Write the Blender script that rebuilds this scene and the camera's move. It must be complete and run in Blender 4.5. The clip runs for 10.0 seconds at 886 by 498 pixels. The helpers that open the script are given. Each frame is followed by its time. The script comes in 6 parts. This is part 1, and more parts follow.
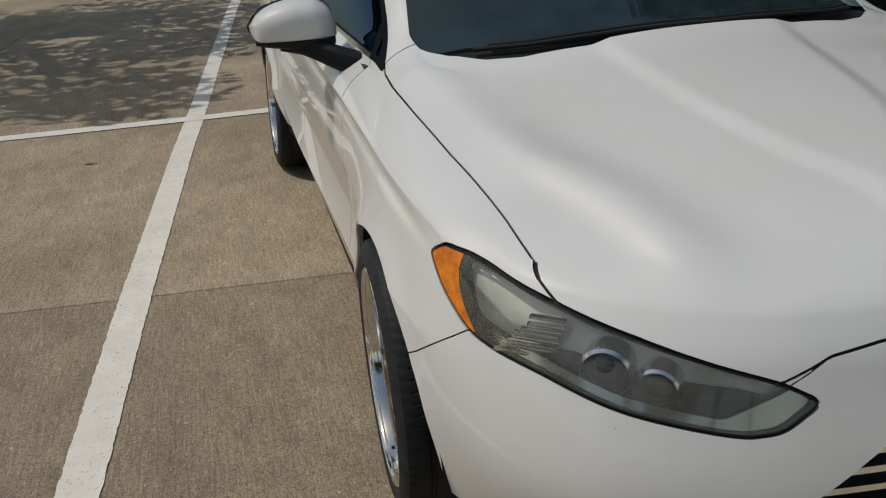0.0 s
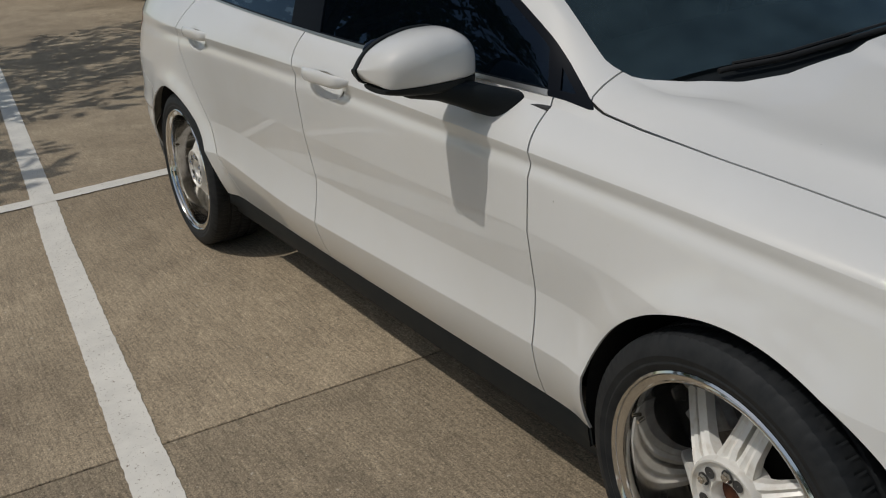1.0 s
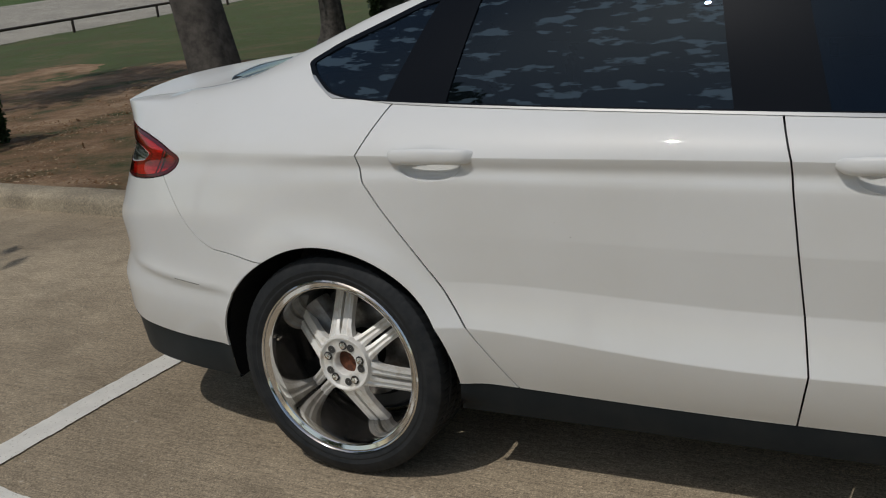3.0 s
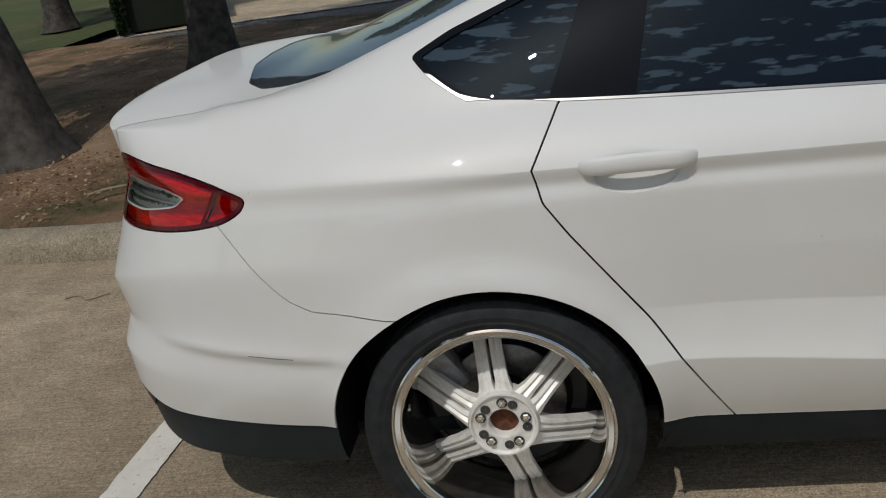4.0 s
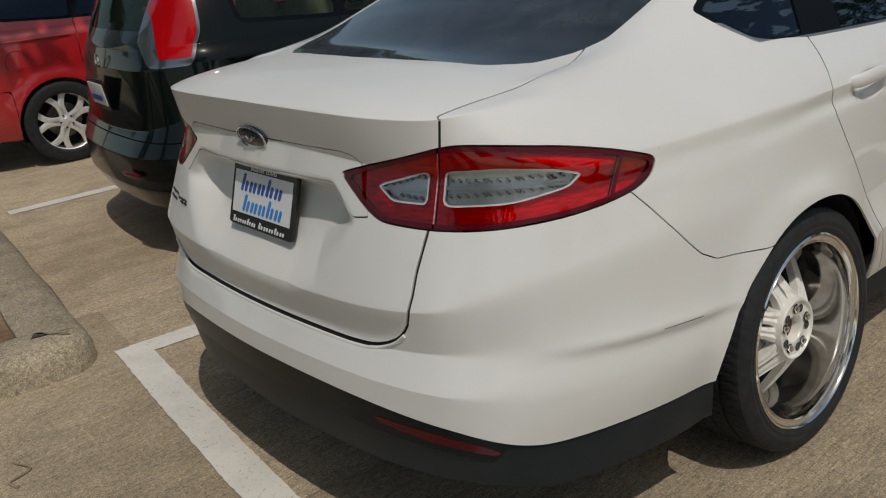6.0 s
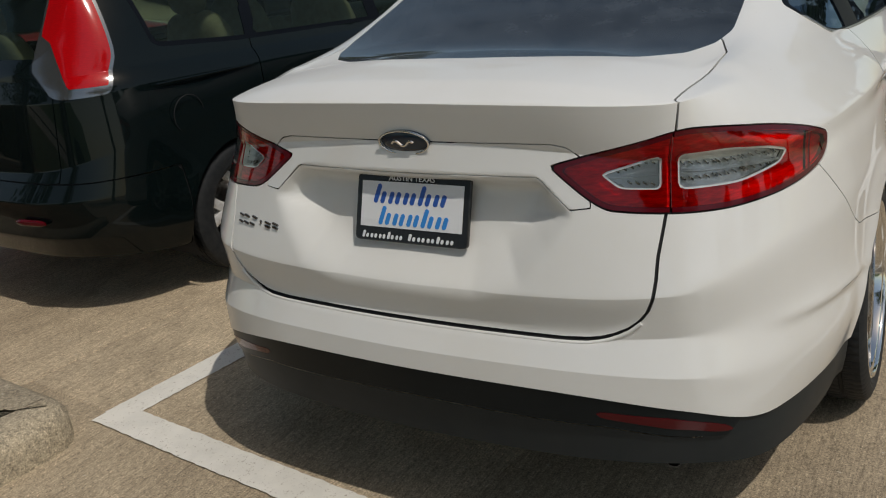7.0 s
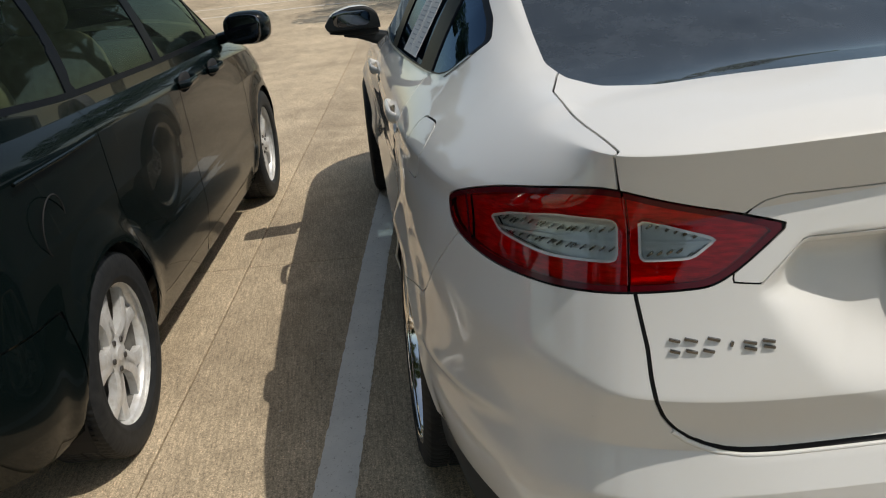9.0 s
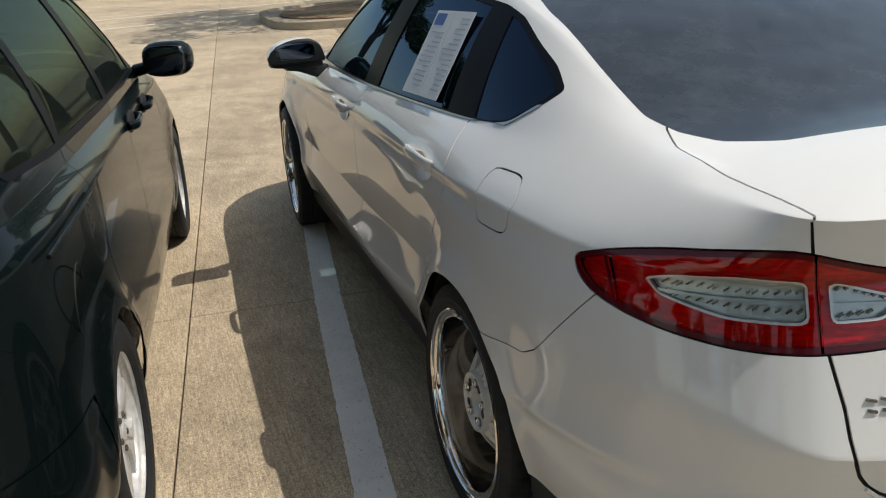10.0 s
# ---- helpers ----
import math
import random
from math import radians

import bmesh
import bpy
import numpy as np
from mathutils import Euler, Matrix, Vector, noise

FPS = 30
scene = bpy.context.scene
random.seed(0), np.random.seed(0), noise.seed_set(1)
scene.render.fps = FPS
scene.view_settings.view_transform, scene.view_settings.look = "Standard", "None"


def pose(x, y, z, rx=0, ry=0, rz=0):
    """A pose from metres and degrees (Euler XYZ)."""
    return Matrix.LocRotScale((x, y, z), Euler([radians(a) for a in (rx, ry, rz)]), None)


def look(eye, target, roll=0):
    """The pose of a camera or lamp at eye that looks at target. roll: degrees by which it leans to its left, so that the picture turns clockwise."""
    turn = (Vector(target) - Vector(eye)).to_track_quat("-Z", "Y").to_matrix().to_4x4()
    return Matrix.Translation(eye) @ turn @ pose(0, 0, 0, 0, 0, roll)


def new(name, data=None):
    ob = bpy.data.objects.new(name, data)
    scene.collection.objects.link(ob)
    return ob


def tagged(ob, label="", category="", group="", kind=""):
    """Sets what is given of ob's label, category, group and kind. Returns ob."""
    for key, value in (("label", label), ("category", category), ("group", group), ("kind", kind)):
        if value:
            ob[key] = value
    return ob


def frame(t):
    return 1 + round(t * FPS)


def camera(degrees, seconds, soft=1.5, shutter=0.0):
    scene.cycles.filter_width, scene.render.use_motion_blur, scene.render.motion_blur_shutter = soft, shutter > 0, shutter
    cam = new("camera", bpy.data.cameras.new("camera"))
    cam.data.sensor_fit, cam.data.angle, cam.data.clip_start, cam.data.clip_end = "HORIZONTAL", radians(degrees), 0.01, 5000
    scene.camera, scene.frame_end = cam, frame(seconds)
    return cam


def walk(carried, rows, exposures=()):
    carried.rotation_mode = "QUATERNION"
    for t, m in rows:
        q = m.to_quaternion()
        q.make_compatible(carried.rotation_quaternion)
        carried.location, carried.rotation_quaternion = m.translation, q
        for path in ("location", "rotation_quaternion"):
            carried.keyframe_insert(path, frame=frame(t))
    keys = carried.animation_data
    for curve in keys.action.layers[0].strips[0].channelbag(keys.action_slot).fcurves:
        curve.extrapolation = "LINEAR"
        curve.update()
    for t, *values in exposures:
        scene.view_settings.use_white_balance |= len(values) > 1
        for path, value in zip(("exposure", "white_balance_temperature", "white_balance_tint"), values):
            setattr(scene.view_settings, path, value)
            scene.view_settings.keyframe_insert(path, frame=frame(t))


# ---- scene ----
cam = camera(52.9, 10.0, 1.1)
METRES, EYE, TILT, LEAN, TURN = 8.0, 1.5, 0.0, 0.0, 0.0
PATH = [
    (0, (3.33, -1.193, 1.483), (1.548, -0.768, 0.681), -3.6),
    (0.5, (2.931, -1.63, 1.485), (1.254, -0.923, 0.658), -4.3),
    (1, (2.344, -1.978, 1.449), (0.772, -1.017, 0.669), -5.2),
    (1.5, (1.843, -2.324, 1.435), (0.449, -1.027, 0.824), -5.0),
    (2, (1.247, -2.627, 1.409), (-0.07, -1.232, 0.845), -6.1),
    (2.5, (0.686, -2.832, 1.43), (-0.461, -1.303, 0.842), -6.5),
    (2.7, (0.375, -2.911, 1.387), (-0.685, -1.306, 0.841), -5.8),
    (3.8, (-0.9, -2.768, 1.483), (-1.283, -0.94, 0.768), -7.8),
    (4, (-1.176, -2.722, 1.514), (-1.509, -0.885, 0.795), -8.8),
    (4.5, (-1.814, -2.694, 1.487), (-1.876, -0.832, 0.758), -9.0),
    (5, (-2.427, -2.5, 1.502), (-2.072, -0.698, 0.71), -9.0),
    (5.2, (-2.668, -2.451, 1.463), (-2.124, -0.681, 0.707), -8.2),
    (6.3, (-3.752, -1.791, 1.477), (-2.432, -0.451, 0.799), -6.1),
    (6.5, (-3.918, -1.649, 1.477), (-2.519, -0.386, 0.808), -5.6),
    (7, (-4.16, -1.148, 1.481), (-2.566, -0.147, 0.805), -6.0),
    (7.5, (-4.289, -0.563, 1.499), (-2.518, 0.038, 0.792), -5.1),
    (8, (-4.226, -0.005, 1.495), (-2.387, 0.353, 0.795), -6.9),
    (8.5, (-4.026, 0.561, 1.509), (-2.148, 0.617, 0.822), -7.0),
    (9, (-3.725, 1.04, 1.485), (-1.857, 0.869, 0.79), -5.8),
    (9.5, (-3.475, 1.442, 1.495), (-1.658, 0.986, 0.794), -2.7),
    (10, (-3.476, 1.607, 1.594), (-1.685, 1.046, 0.902), -3.9),
]
EXPOSURES = [(0, -0.63, 6700, 10), (1, -0.77, 6600, 10), (1.5, -0.81, 6400, 10), (2.5, -0.8, 6400, 10), (4, -0.7, 6450, 10), (5, -0.62, 6700, 10), (6.5, -0.64, 6750, 10), (7, -0.45, 6780, 10), (7.5, -0.25, 6800, 10), (8, -0.17, 6780, 10), (9, 0.03, 6900, 10), (9.5, 0.25, 6920, 10), (10, 0.25, 6830, 10)]
walk(cam, [(t, look(eye, target, roll)) for t, eye, target, roll in PATH], EXPOSURES)
world = bpy.data.worlds.new("sky")
scene.world = world
world.use_nodes = True
sky = world.node_tree.nodes.new("ShaderNodeTexSky")
sky.sky_type, sky.sun_disc = "NISHITA", False
sky.dust_density, sky.air_density, sky.ozone_density = 1.2, 1.0, .6
SUN = Vector((-.206, -.555, 1.018)).normalized()
sky.sun_elevation = math.asin(SUN.z)
sky.sun_rotation = math.atan2(SUN.x, SUN.y)
haze = world.node_tree.nodes.new("ShaderNodeMix")
haze.data_type, haze.blend_type = "RGBA", "MULTIPLY"
haze.inputs[0].default_value, haze.inputs[7].default_value = 1.0, (1.06, 1.0, .87, 1)
world.node_tree.links.new(sky.outputs[0], haze.inputs[6])
world.node_tree.links.new(haze.outputs[2], world.node_tree.nodes["Background"].inputs[0])
world.node_tree.nodes["Background"].inputs[1].default_value = 0.145
sun = new("sun", bpy.data.lights.new("sun", "SUN"))
sun.data.energy, sun.data.angle, sun.data.color = 2.65, radians(.5), (1, .975, .93)
sun.matrix_world = look(SUN * 50, (0, 0, 0))

# ---------------------------------------------------------------- materials
def mat(name, base=(0.8, 0.8, 0.8), rough=0.5, metal=0.0, coat=0.0, spec=0.5):
    m = bpy.data.materials.new(name)
    m.use_nodes = True
    b = m.node_tree.nodes["Principled BSDF"]
    b.inputs["Base Color"].default_value = (*base, 1)
    b.inputs["Roughness"].default_value = rough
    b.inputs["Metallic"].default_value = metal
    b.inputs["Coat Weight"].default_value = coat
    b.inputs["Coat Roughness"].default_value = 0.03
    b.inputs["Specular IOR Level"].default_value = spec
    return m


MAT = {}


def add(name, *a, **k):
    MAT[name] = mat(name, *a, **k)
    return MAT[name]


def nodes_of(m):
    nt = m.node_tree
    return nt, nt.nodes, nt.links, nt.nodes["Principled BSDF"]


def noise_node(nt, scale, detail=4, rough=.55, coords="Object", stretch=None):
    tc = nt.nodes.new("ShaderNodeTexCoord")
    n = nt.nodes.new("ShaderNodeTexNoise")
    n.inputs["Scale"].default_value, n.inputs["Detail"].default_value, n.inputs["Roughness"].default_value = scale, detail, rough
    if stretch:
        mp = nt.nodes.new("ShaderNodeMapping")
        mp.inputs["Scale"].default_value = stretch
        nt.links.new(tc.outputs[coords], mp.inputs[0])
        nt.links.new(mp.outputs[0], n.inputs["Vector"])
    else:
        nt.links.new(tc.outputs[coords], n.inputs["Vector"])
    return n


def ramp(nt, src, stops):
    r = nt.nodes.new("ShaderNodeValToRGB")
    while len(r.color_ramp.elements) < len(stops):
        r.color_ramp.elements.new(0.5)
    for e, (p, c) in zip(r.color_ramp.elements, stops):
        e.position, e.color = p, (*c, 1) if len(c) == 3 else c
    nt.links.new(src, r.inputs[0])
    return r


def mix(nt, fac, a, b, mode="MIX"):
    m = nt.nodes.new("ShaderNodeMix")
    m.data_type, m.blend_type = "RGBA", mode
    for sock, val in ((m.inputs[0], fac), (m.inputs[6], a), (m.inputs[7], b)):
        if isinstance(val, (int, float)):
            sock.default_value = val
        elif isinstance(val, tuple):
            sock.default_value = (*val, 1)
        else:
            nt.links.new(val, sock)
    return m.outputs[2]


def bump(nt, src, strength, dist=.002):
    b = nt.nodes.new("ShaderNodeBump")
    b.inputs["Strength"].default_value, b.inputs["Distance"].default_value = strength, dist
    nt.links.new(src, b.inputs["Height"])
    nt.links.new(b.outputs[0], nt.nodes["Principled BSDF"].inputs["Normal"])
    return b


def painted(name, base, dirt, amount=.3, rough=.3, coat=.9, spec=.5):
    """Clear-coated car paint with a thin uneven film of dust and a few specks."""
    m = add(name, base, rough, coat=coat)
    nt, ns, ln, b = nodes_of(m)
    n = noise_node(nt, 2.3, 5)
    film = ramp(nt, n.outputs[0], [(.42, (0, 0, 0)), (.75, (amount, amount, amount))])
    sp = noise_node(nt, 60, 2)
    speck = ramp(nt, sp.outputs[0], [(.80, (0, 0, 0)), (.83, (1, 1, 1))])
    c = mix(nt, film.outputs[0], base, dirt)
    c = mix(nt, speck.outputs[0], c, tuple(v * .5 for v in dirt))
    ln.new(c, b.inputs["Base Color"])
    b.inputs["Specular IOR Level"].default_value = spec
    r = ramp(nt, n.outputs[0], [(.3, (.005, .005, .005)), (.8, (.022, .022, .022))])
    ln.new(r.outputs[0], b.inputs["Coat Roughness"])
    return m


def glassy(name, tint, gloss=(1, 1, 1), rough=.0, film=None, amount=0.0, ior=1.5):
    """A thin pane: tinted see-through with Fresnel gloss, and a patchy diffuse film if given."""
    m = bpy.data.materials.new(name)
    m.use_nodes = True
    nt = m.node_tree
    nt.nodes.clear()
    out = nt.nodes.new("ShaderNodeOutputMaterial")
    t, g, f, mx = nt.nodes.new("ShaderNodeBsdfTransparent"), nt.nodes.new("ShaderNodeBsdfGlossy"), nt.nodes.new("ShaderNodeFresnel"), nt.nodes.new("ShaderNodeMixShader")
    t.inputs[0].default_value, g.inputs[0].default_value, g.inputs["Roughness"].default_value = (*tint, 1), (*gloss, 1), rough
    f.inputs[0].default_value = ior
    nt.links.new(f.outputs[0], mx.inputs[0]), nt.links.new(t.outputs[0], mx.inputs[1]), nt.links.new(g.outputs[0], mx.inputs[2])
    last = mx
    if film:
        d = nt.nodes.new("ShaderNodeBsdfDiffuse")
        d.inputs[0].default_value = (*film, 1)
        n = noise_node(nt, 9, 6, .7)
        r = ramp(nt, n.outputs[0], [(.3, (amount * .5,) * 3), (.75, (amount * 1.5,) * 3)])
        m2 = nt.nodes.new("ShaderNodeMixShader")
        nt.links.new(r.outputs[0], m2.inputs[0]), nt.links.new(last.outputs[0], m2.inputs[1]), nt.links.new(d.outputs[0], m2.inputs[2])
        last = m2
    nt.links.new(last.outputs[0], out.inputs[0])
    MAT[name] = m
    return m


def worn(name, a, b_, scale, rough, metal=0.0, bumpy=0.0, spread=(.35, .65), rough2=None, detail=5):
    """Two tones that run into each other in patches."""
    m = add(name, a, rough, metal)
    nt, ns, ln, b = nodes_of(m)
    n = noise_node(nt, scale, detail, .6)
    r = ramp(nt, n.outputs[0], [(spread[0], a), (spread[1], b_)])
    ln.new(r.outputs[0], b.inputs["Base Color"])
    if bumpy:
        bump(nt, n.outputs[0], bumpy)
    return m


painted("paint", (.745, .742, .722), (.60, .57, .50), .25, .42, 1.0, .22)
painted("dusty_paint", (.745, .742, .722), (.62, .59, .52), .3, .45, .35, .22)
add("chrome", (.75, .74, .72), .08, 1.0)
add("satin_chrome", (.70, .70, .69), .22, 1.0)
worn("rubber", (.013, .015, .017), (.024, .0255, .027), 30, .62, bumpy=.1)
worn("spoke", (.84, .82, .77), (.52, .43, .32), 22, .40, .12, spread=(.52, .88))
worn("rust", (.16, .05, .02), (.05, .02, .012), 50, .9)
worn("disc", (.24, .235, .23), (.13, .12, .11), 40, .4, .9)
worn("caliper", (.42, .43, .44), (.24, .23, .22), 30, .55, .3)
worn("scuff", (.05, .045, .04), (.16, .15, .13), 60, .8)
# dark grey that stands for shade in the wheels' recesses and voids
add("recess_shade", (.05, .048, .045), .8)
add("black", (.008, .008, .009), .8)
add("black_gloss", (.012, .012, .013), .25)
add("trim", (.008, .010, .014), .35)
nodes_of(MAT["trim"])[3].inputs["Specular IOR Level"].default_value = .025
worn("valance", (.006, .010, .0125), (.009, .013, .0155), 6, .32)
worn("lip_plastic", (.015, .0205, .0235), (.022, .0265, .029), 8, .45)
worn("plastic", (.009, .0125, .015), (.015, .0175, .0185), 8, .55, bumpy=.05)
for nm, v in (("rubber", .28), ("plastic", .2), ("lip_plastic", .2), ("valance", .16)):
    nodes_of(MAT[nm])[3].inputs["Specular IOR Level"].default_value = v
# tint and screen: the reflected sky's blue is put into gloss and film
glassy("tint", (.022, .030, .042), gloss=(.32, .48, .72), film=(.10, .20, .34), amount=.012)
glassy("screen", (.15, .22, .25), gloss=(.72, .92, 1), film=(.20, .33, .38), amount=.085)
glassy("dusty_tint", (.03, .035, .04), gloss=(.86, .95, 1), film=(.29, .335, .39), amount=.12, rough=.03)
glassy("clear", (.93, .94, .93))
glassy("haze", (.95, .95, .90), film=(.70, .69, .62), amount=.11, rough=.04)
add("dark_glass", (.03, .035, .035), .03, 0, 1)
worn("reflector", (.26, .26, .27), (.58, .58, .57), 60, .2, .6)
worn("housing", (.80, .80, .75), (.60, .60, .56), 14, .3, .2)
worn("amber", (.86, .25, .012), (.60, .14, .006), 45, .22)
add("navy", (.010, .024, .045), .15, .0, .35)
add("plate_white", (.75, .76, .78), .4)
add("plate_blue", (.02, .085, .36), .4)
add("plate_light_blue", (.03, .24, .66), .4)
worn("cloth", (.06, .06, .058), (.085, .083, .078), 60, .95)
add("dash", (.03, .03, .03), .7)
for nm, c in (("red_lens", (.47, .003, .006)), ("dark_red", (.085, .002, .006))):
    add(nm, c, .14, 0, .6 if nm == "red_lens" else .2, .25)
    nt, ns, ln, b = nodes_of(MAT[nm])
    fine = noise_node(nt, 55, 2, .5, stretch=(1, 1, 6))
    ln.new(ramp(nt, fine.outputs[0], [(.35, tuple(v * .84 for v in c)), (.65, c)]).outputs[0], b.inputs["Base Color"])
add("lamp_mirror", (.74, .74, .72), .28, .35)
glassy("red_glass", (.96, .014, .018), gloss=(1, 1, 1), rough=.015)
# the faceted reflector behind a red lens
add("lamp_back", (.74, .34, .34), .32, .12)
nt, ns, ln, b = nodes_of(MAT["lamp_back"])
fine = noise_node(nt, 30, 3, .6, stretch=(1, 1, 5))
ln.new(ramp(nt, fine.outputs[0], [(.34, (.56, .30, .30)), (.62, (.93, .60, .58))]).outputs[0], b.inputs["Base Color"])
bump(nt, fine.outputs[0], .35, .004)
worn("satin_silver", (.74, .74, .72), (.62, .62, .60), 30, .28, .4)
add("moulding", (.50, .50, .49), .34, 1.0)
add("dark_chrome", (.40, .40, .385), .13, 1.0)
worn("dull_chrome", (.52, .50, .48), (.34, .32, .29), 16, .09, .97)
add("dark_metal", (.20, .20, .205), .2, 1.0)


# the lot's surfaces lie in world metres
def in_world(nt, scale=(1, 1, 1)):
    g = nt.nodes.new("ShaderNodeNewGeometry")
    mp = nt.nodes.new("ShaderNodeMapping")
    mp.inputs["Scale"].default_value = scale
    nt.links.new(g.outputs["Position"], mp.inputs[0])
    return mp.outputs[0]


def world_noise(nt, scale, detail=5, rough=.6, stretch=(1, 1, 1)):
    n = nt.nodes.new("ShaderNodeTexNoise")
    n.inputs["Scale"].default_value, n.inputs["Detail"].default_value, n.inputs["Roughness"].default_value = scale, detail, rough
    nt.links.new(in_world(nt, stretch), n.inputs["Vector"])
    return n.outputs[0]


def concrete(name, dark, light, stain, pit=.5, streak=True):
    """Weathered concrete: broad stains, brushed streaks, fine aggregate and pits."""
    m = add(name, light, .88)
    nt, ns, ln, b = nodes_of(m)
    base = ramp(nt, world_noise(nt, .55, 8, .66), [(.34, dark), (.60, light)])
    c = base.outputs[0]
    st = ramp(nt, world_noise(nt, 2.1, 7, .72), [(.50, (0, 0, 0)), (.70, (.5, .5, .5))])
    c = mix(nt, st.outputs[0], c, stain)
    smear = ramp(nt, world_noise(nt, 6.5, 6, .75, (.5, 1, 1)), [(.36, (.85, .85, .85)), (.5, (1, 1, 1)), (.64, (1.13, 1.13, 1.13))])
    c = mix(nt, .8, c, smear.outputs[0], "MULTIPLY")
    bare = ramp(nt, world_noise(nt, 3.4, 6, .8), [(.66, (0, 0, 0)), (.70, (.6, .6, .6))])
    c = mix(nt, bare.outputs[0], c, tuple(v * 1.22 for v in light))
    grain = ramp(nt, world_noise(nt, 170, 3, .8), [(.33, (.25, .25, .25)), (.46, (.92, .92, .92)), (.56, (1.05, 1.05, 1.05)), (.68, (1.9, 1.9, 1.9))])
    c = mix(nt, .9, c, grain.outputs[0], "MULTIPLY")
    agg = ramp(nt, world_noise(nt, 60, 4, .75), [(.34, (.50, .50, .50)), (.5, (1, 1, 1)), (.68, (1.4, 1.4, 1.4))])
    c = mix(nt, .7, c, agg.outputs[0], "MULTIPLY")
    if streak:
        sv = ramp(nt, world_noise(nt, 150, 3, .7, (.05, 1, 1)), [(.34, (.70, .70, .70)), (.5, (1, 1, 1)), (.66, (1.22, 1.22, 1.22))])
        c = mix(nt, .8, c, sv.outputs[0], "MULTIPLY")
    light_spot = ramp(nt, world_noise(nt, 42, 2, .45), [(.715, (0, 0, 0)), (.74, (.7, .7, .7))])
    c = mix(nt, light_spot.outputs[0], c, (.55, .48, .38))
    ln.new(c, b.inputs["Base Color"])
    bump(nt, agg.outputs[0], pit, .0025)
    return m


# the lot's concrete in four tones, one pattern scaled in brightness
for nm, k in (("concrete", .76), ("concrete_rear", 1.03), ("concrete_bay", 1.24), ("concrete_pale", 1.36)):
    concrete(nm, *[tuple(c * k for c in tone) for tone in ((.262, .205, .137), (.425, .340, .232), (.180, .139, .092))])
concrete("kerb", (.27, .225, .16), (.43, .36, .255), (.15, .12, .085), .9, False)
concrete("pale_concrete", (.30, .27, .22), (.40, .36, .29), (.22, .19, .15))
concrete("asphalt", (.11, .108, .10), (.16, .155, .145), (.055, .054, .052), .5, False)
concrete("far_ground", (.19, .155, .11), (.27, .22, .16), (.14, .11, .08))


def line_coat(name, coat, under):
    """Old paint, chipped and scuffed down to the concrete."""
    m = add(name, coat, .7)
    nt, ns, ln, b = nodes_of(m)
    wear = ramp(nt, world_noise(nt, 85, 6, .8), [(.365, (1, 1, 1)), (.40, (0, 0, 0))])
    dirt = ramp(nt, world_noise(nt, 5, 5, .7), [(.4, (0, 0, 0)), (.75, (.45, .45, .45))])
    c = mix(nt, dirt.outputs[0], coat, tuple(v * .62 for v in coat))
    c = mix(nt, wear.outputs[0], c, under)
    ln.new(c, b.inputs["Base Color"])
    bump(nt, wear.outputs[0], .2, -.001)
    return m


line_coat("line_paint", (.78, .745, .67), (.27, .21, .15))
line_coat("red_paint", (.38, .07, .05), (.22, .16, .12))


def soil(name, tones, scale):
    m = add(name, tones[0], .95)
    nt, ns, ln, b = nodes_of(m)
    r = ramp(nt, world_noise(nt, scale, 6, .7), [(.34, tones[0]), (.50, tones[1]), (.68, tones[2])])
    f = ramp(nt, world_noise(nt, 38, 5, .8), [(.3, (.5, .5, .5)), (.7, (1.35, 1.35, 1.35))])
    ln.new(mix(nt, .8, r.outputs[0], f.outputs[0], "MULTIPLY"), b.inputs["Base Color"])
    bump(nt, f.outputs[0], 1.0, .012)
    return m


soil("mulch", ((.055, .075, .022), (.27, .16, .085), (.48, .33, .20)), .85)
soil("lawn", ((.10, .085, .035), (.075, .105, .028), (.15, .115, .055)), .45)
soil("grass", ((.045, .085, .018), (.075, .12, .028), (.11, .14, .045)), .8)
worn("bark", (.035, .030, .025), (.10, .088, .075), 9, .95, bumpy=1.0, detail=8)


def leafy(name, tones, rough=.6):
    """Leaves of mixed tone that let some light through."""
    m = add(name, tones[0], rough)
    nt, ns, ln, b = nodes_of(m)
    g = nt.nodes.new("ShaderNodeNewGeometry")
    r = ramp(nt, g.outputs["Random Per Island"], [(0, tones[0]), (.5, tones[1]), (1, tones[2])])
    ln.new(r.outputs[0], b.inputs["Base Color"])
    tr = nt.nodes.new("ShaderNodeBsdfTranslucent")
    ln.new(r.outputs[0], tr.inputs[0])
    mx = nt.nodes.new("ShaderNodeMixShader")
    mx.inputs[0].default_value = .3
    out = nt.nodes["Material Output"]
    ln.new(b.outputs[0], mx.inputs[1]), ln.new(tr.outputs[0], mx.inputs[2]), ln.new(mx.outputs[0], out.inputs[0])
    return m


leafy("leaf", ((.030, .060, .014), (.055, .095, .022), (.085, .125, .035)))
leafy("hedge_leaf", ((.014, .034, .010), (.028, .055, .015), (.05, .08, .022)))
leafy("dry_leaf", ((.15, .065, .028), (.30, .175, .085), (.56, .43, .29)), .8)
# near-black of the hedge's box, standing for the shade among its leaves
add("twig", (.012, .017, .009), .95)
worn("dry_wood", (.22, .16, .10), (.34, .27, .19), 14, .9, bumpy=.4)
worn("rail", (.05, .04, .035), (.09, .065, .05), 6, .7, .4)
add("pole", (.65, .65, .62), .5)
painted("dark_paint", (.0026, .0056, .0058), (.05, .045, .04), .012, .2, .42, .06)
painted("red_body", (.42, .010, .014), (.35, .12, .1), .05, .3)
glassy("pale_tint", (.42, .52, .44), gloss=(.30, .38, .34), film=(.24, .32, .29), amount=.03)
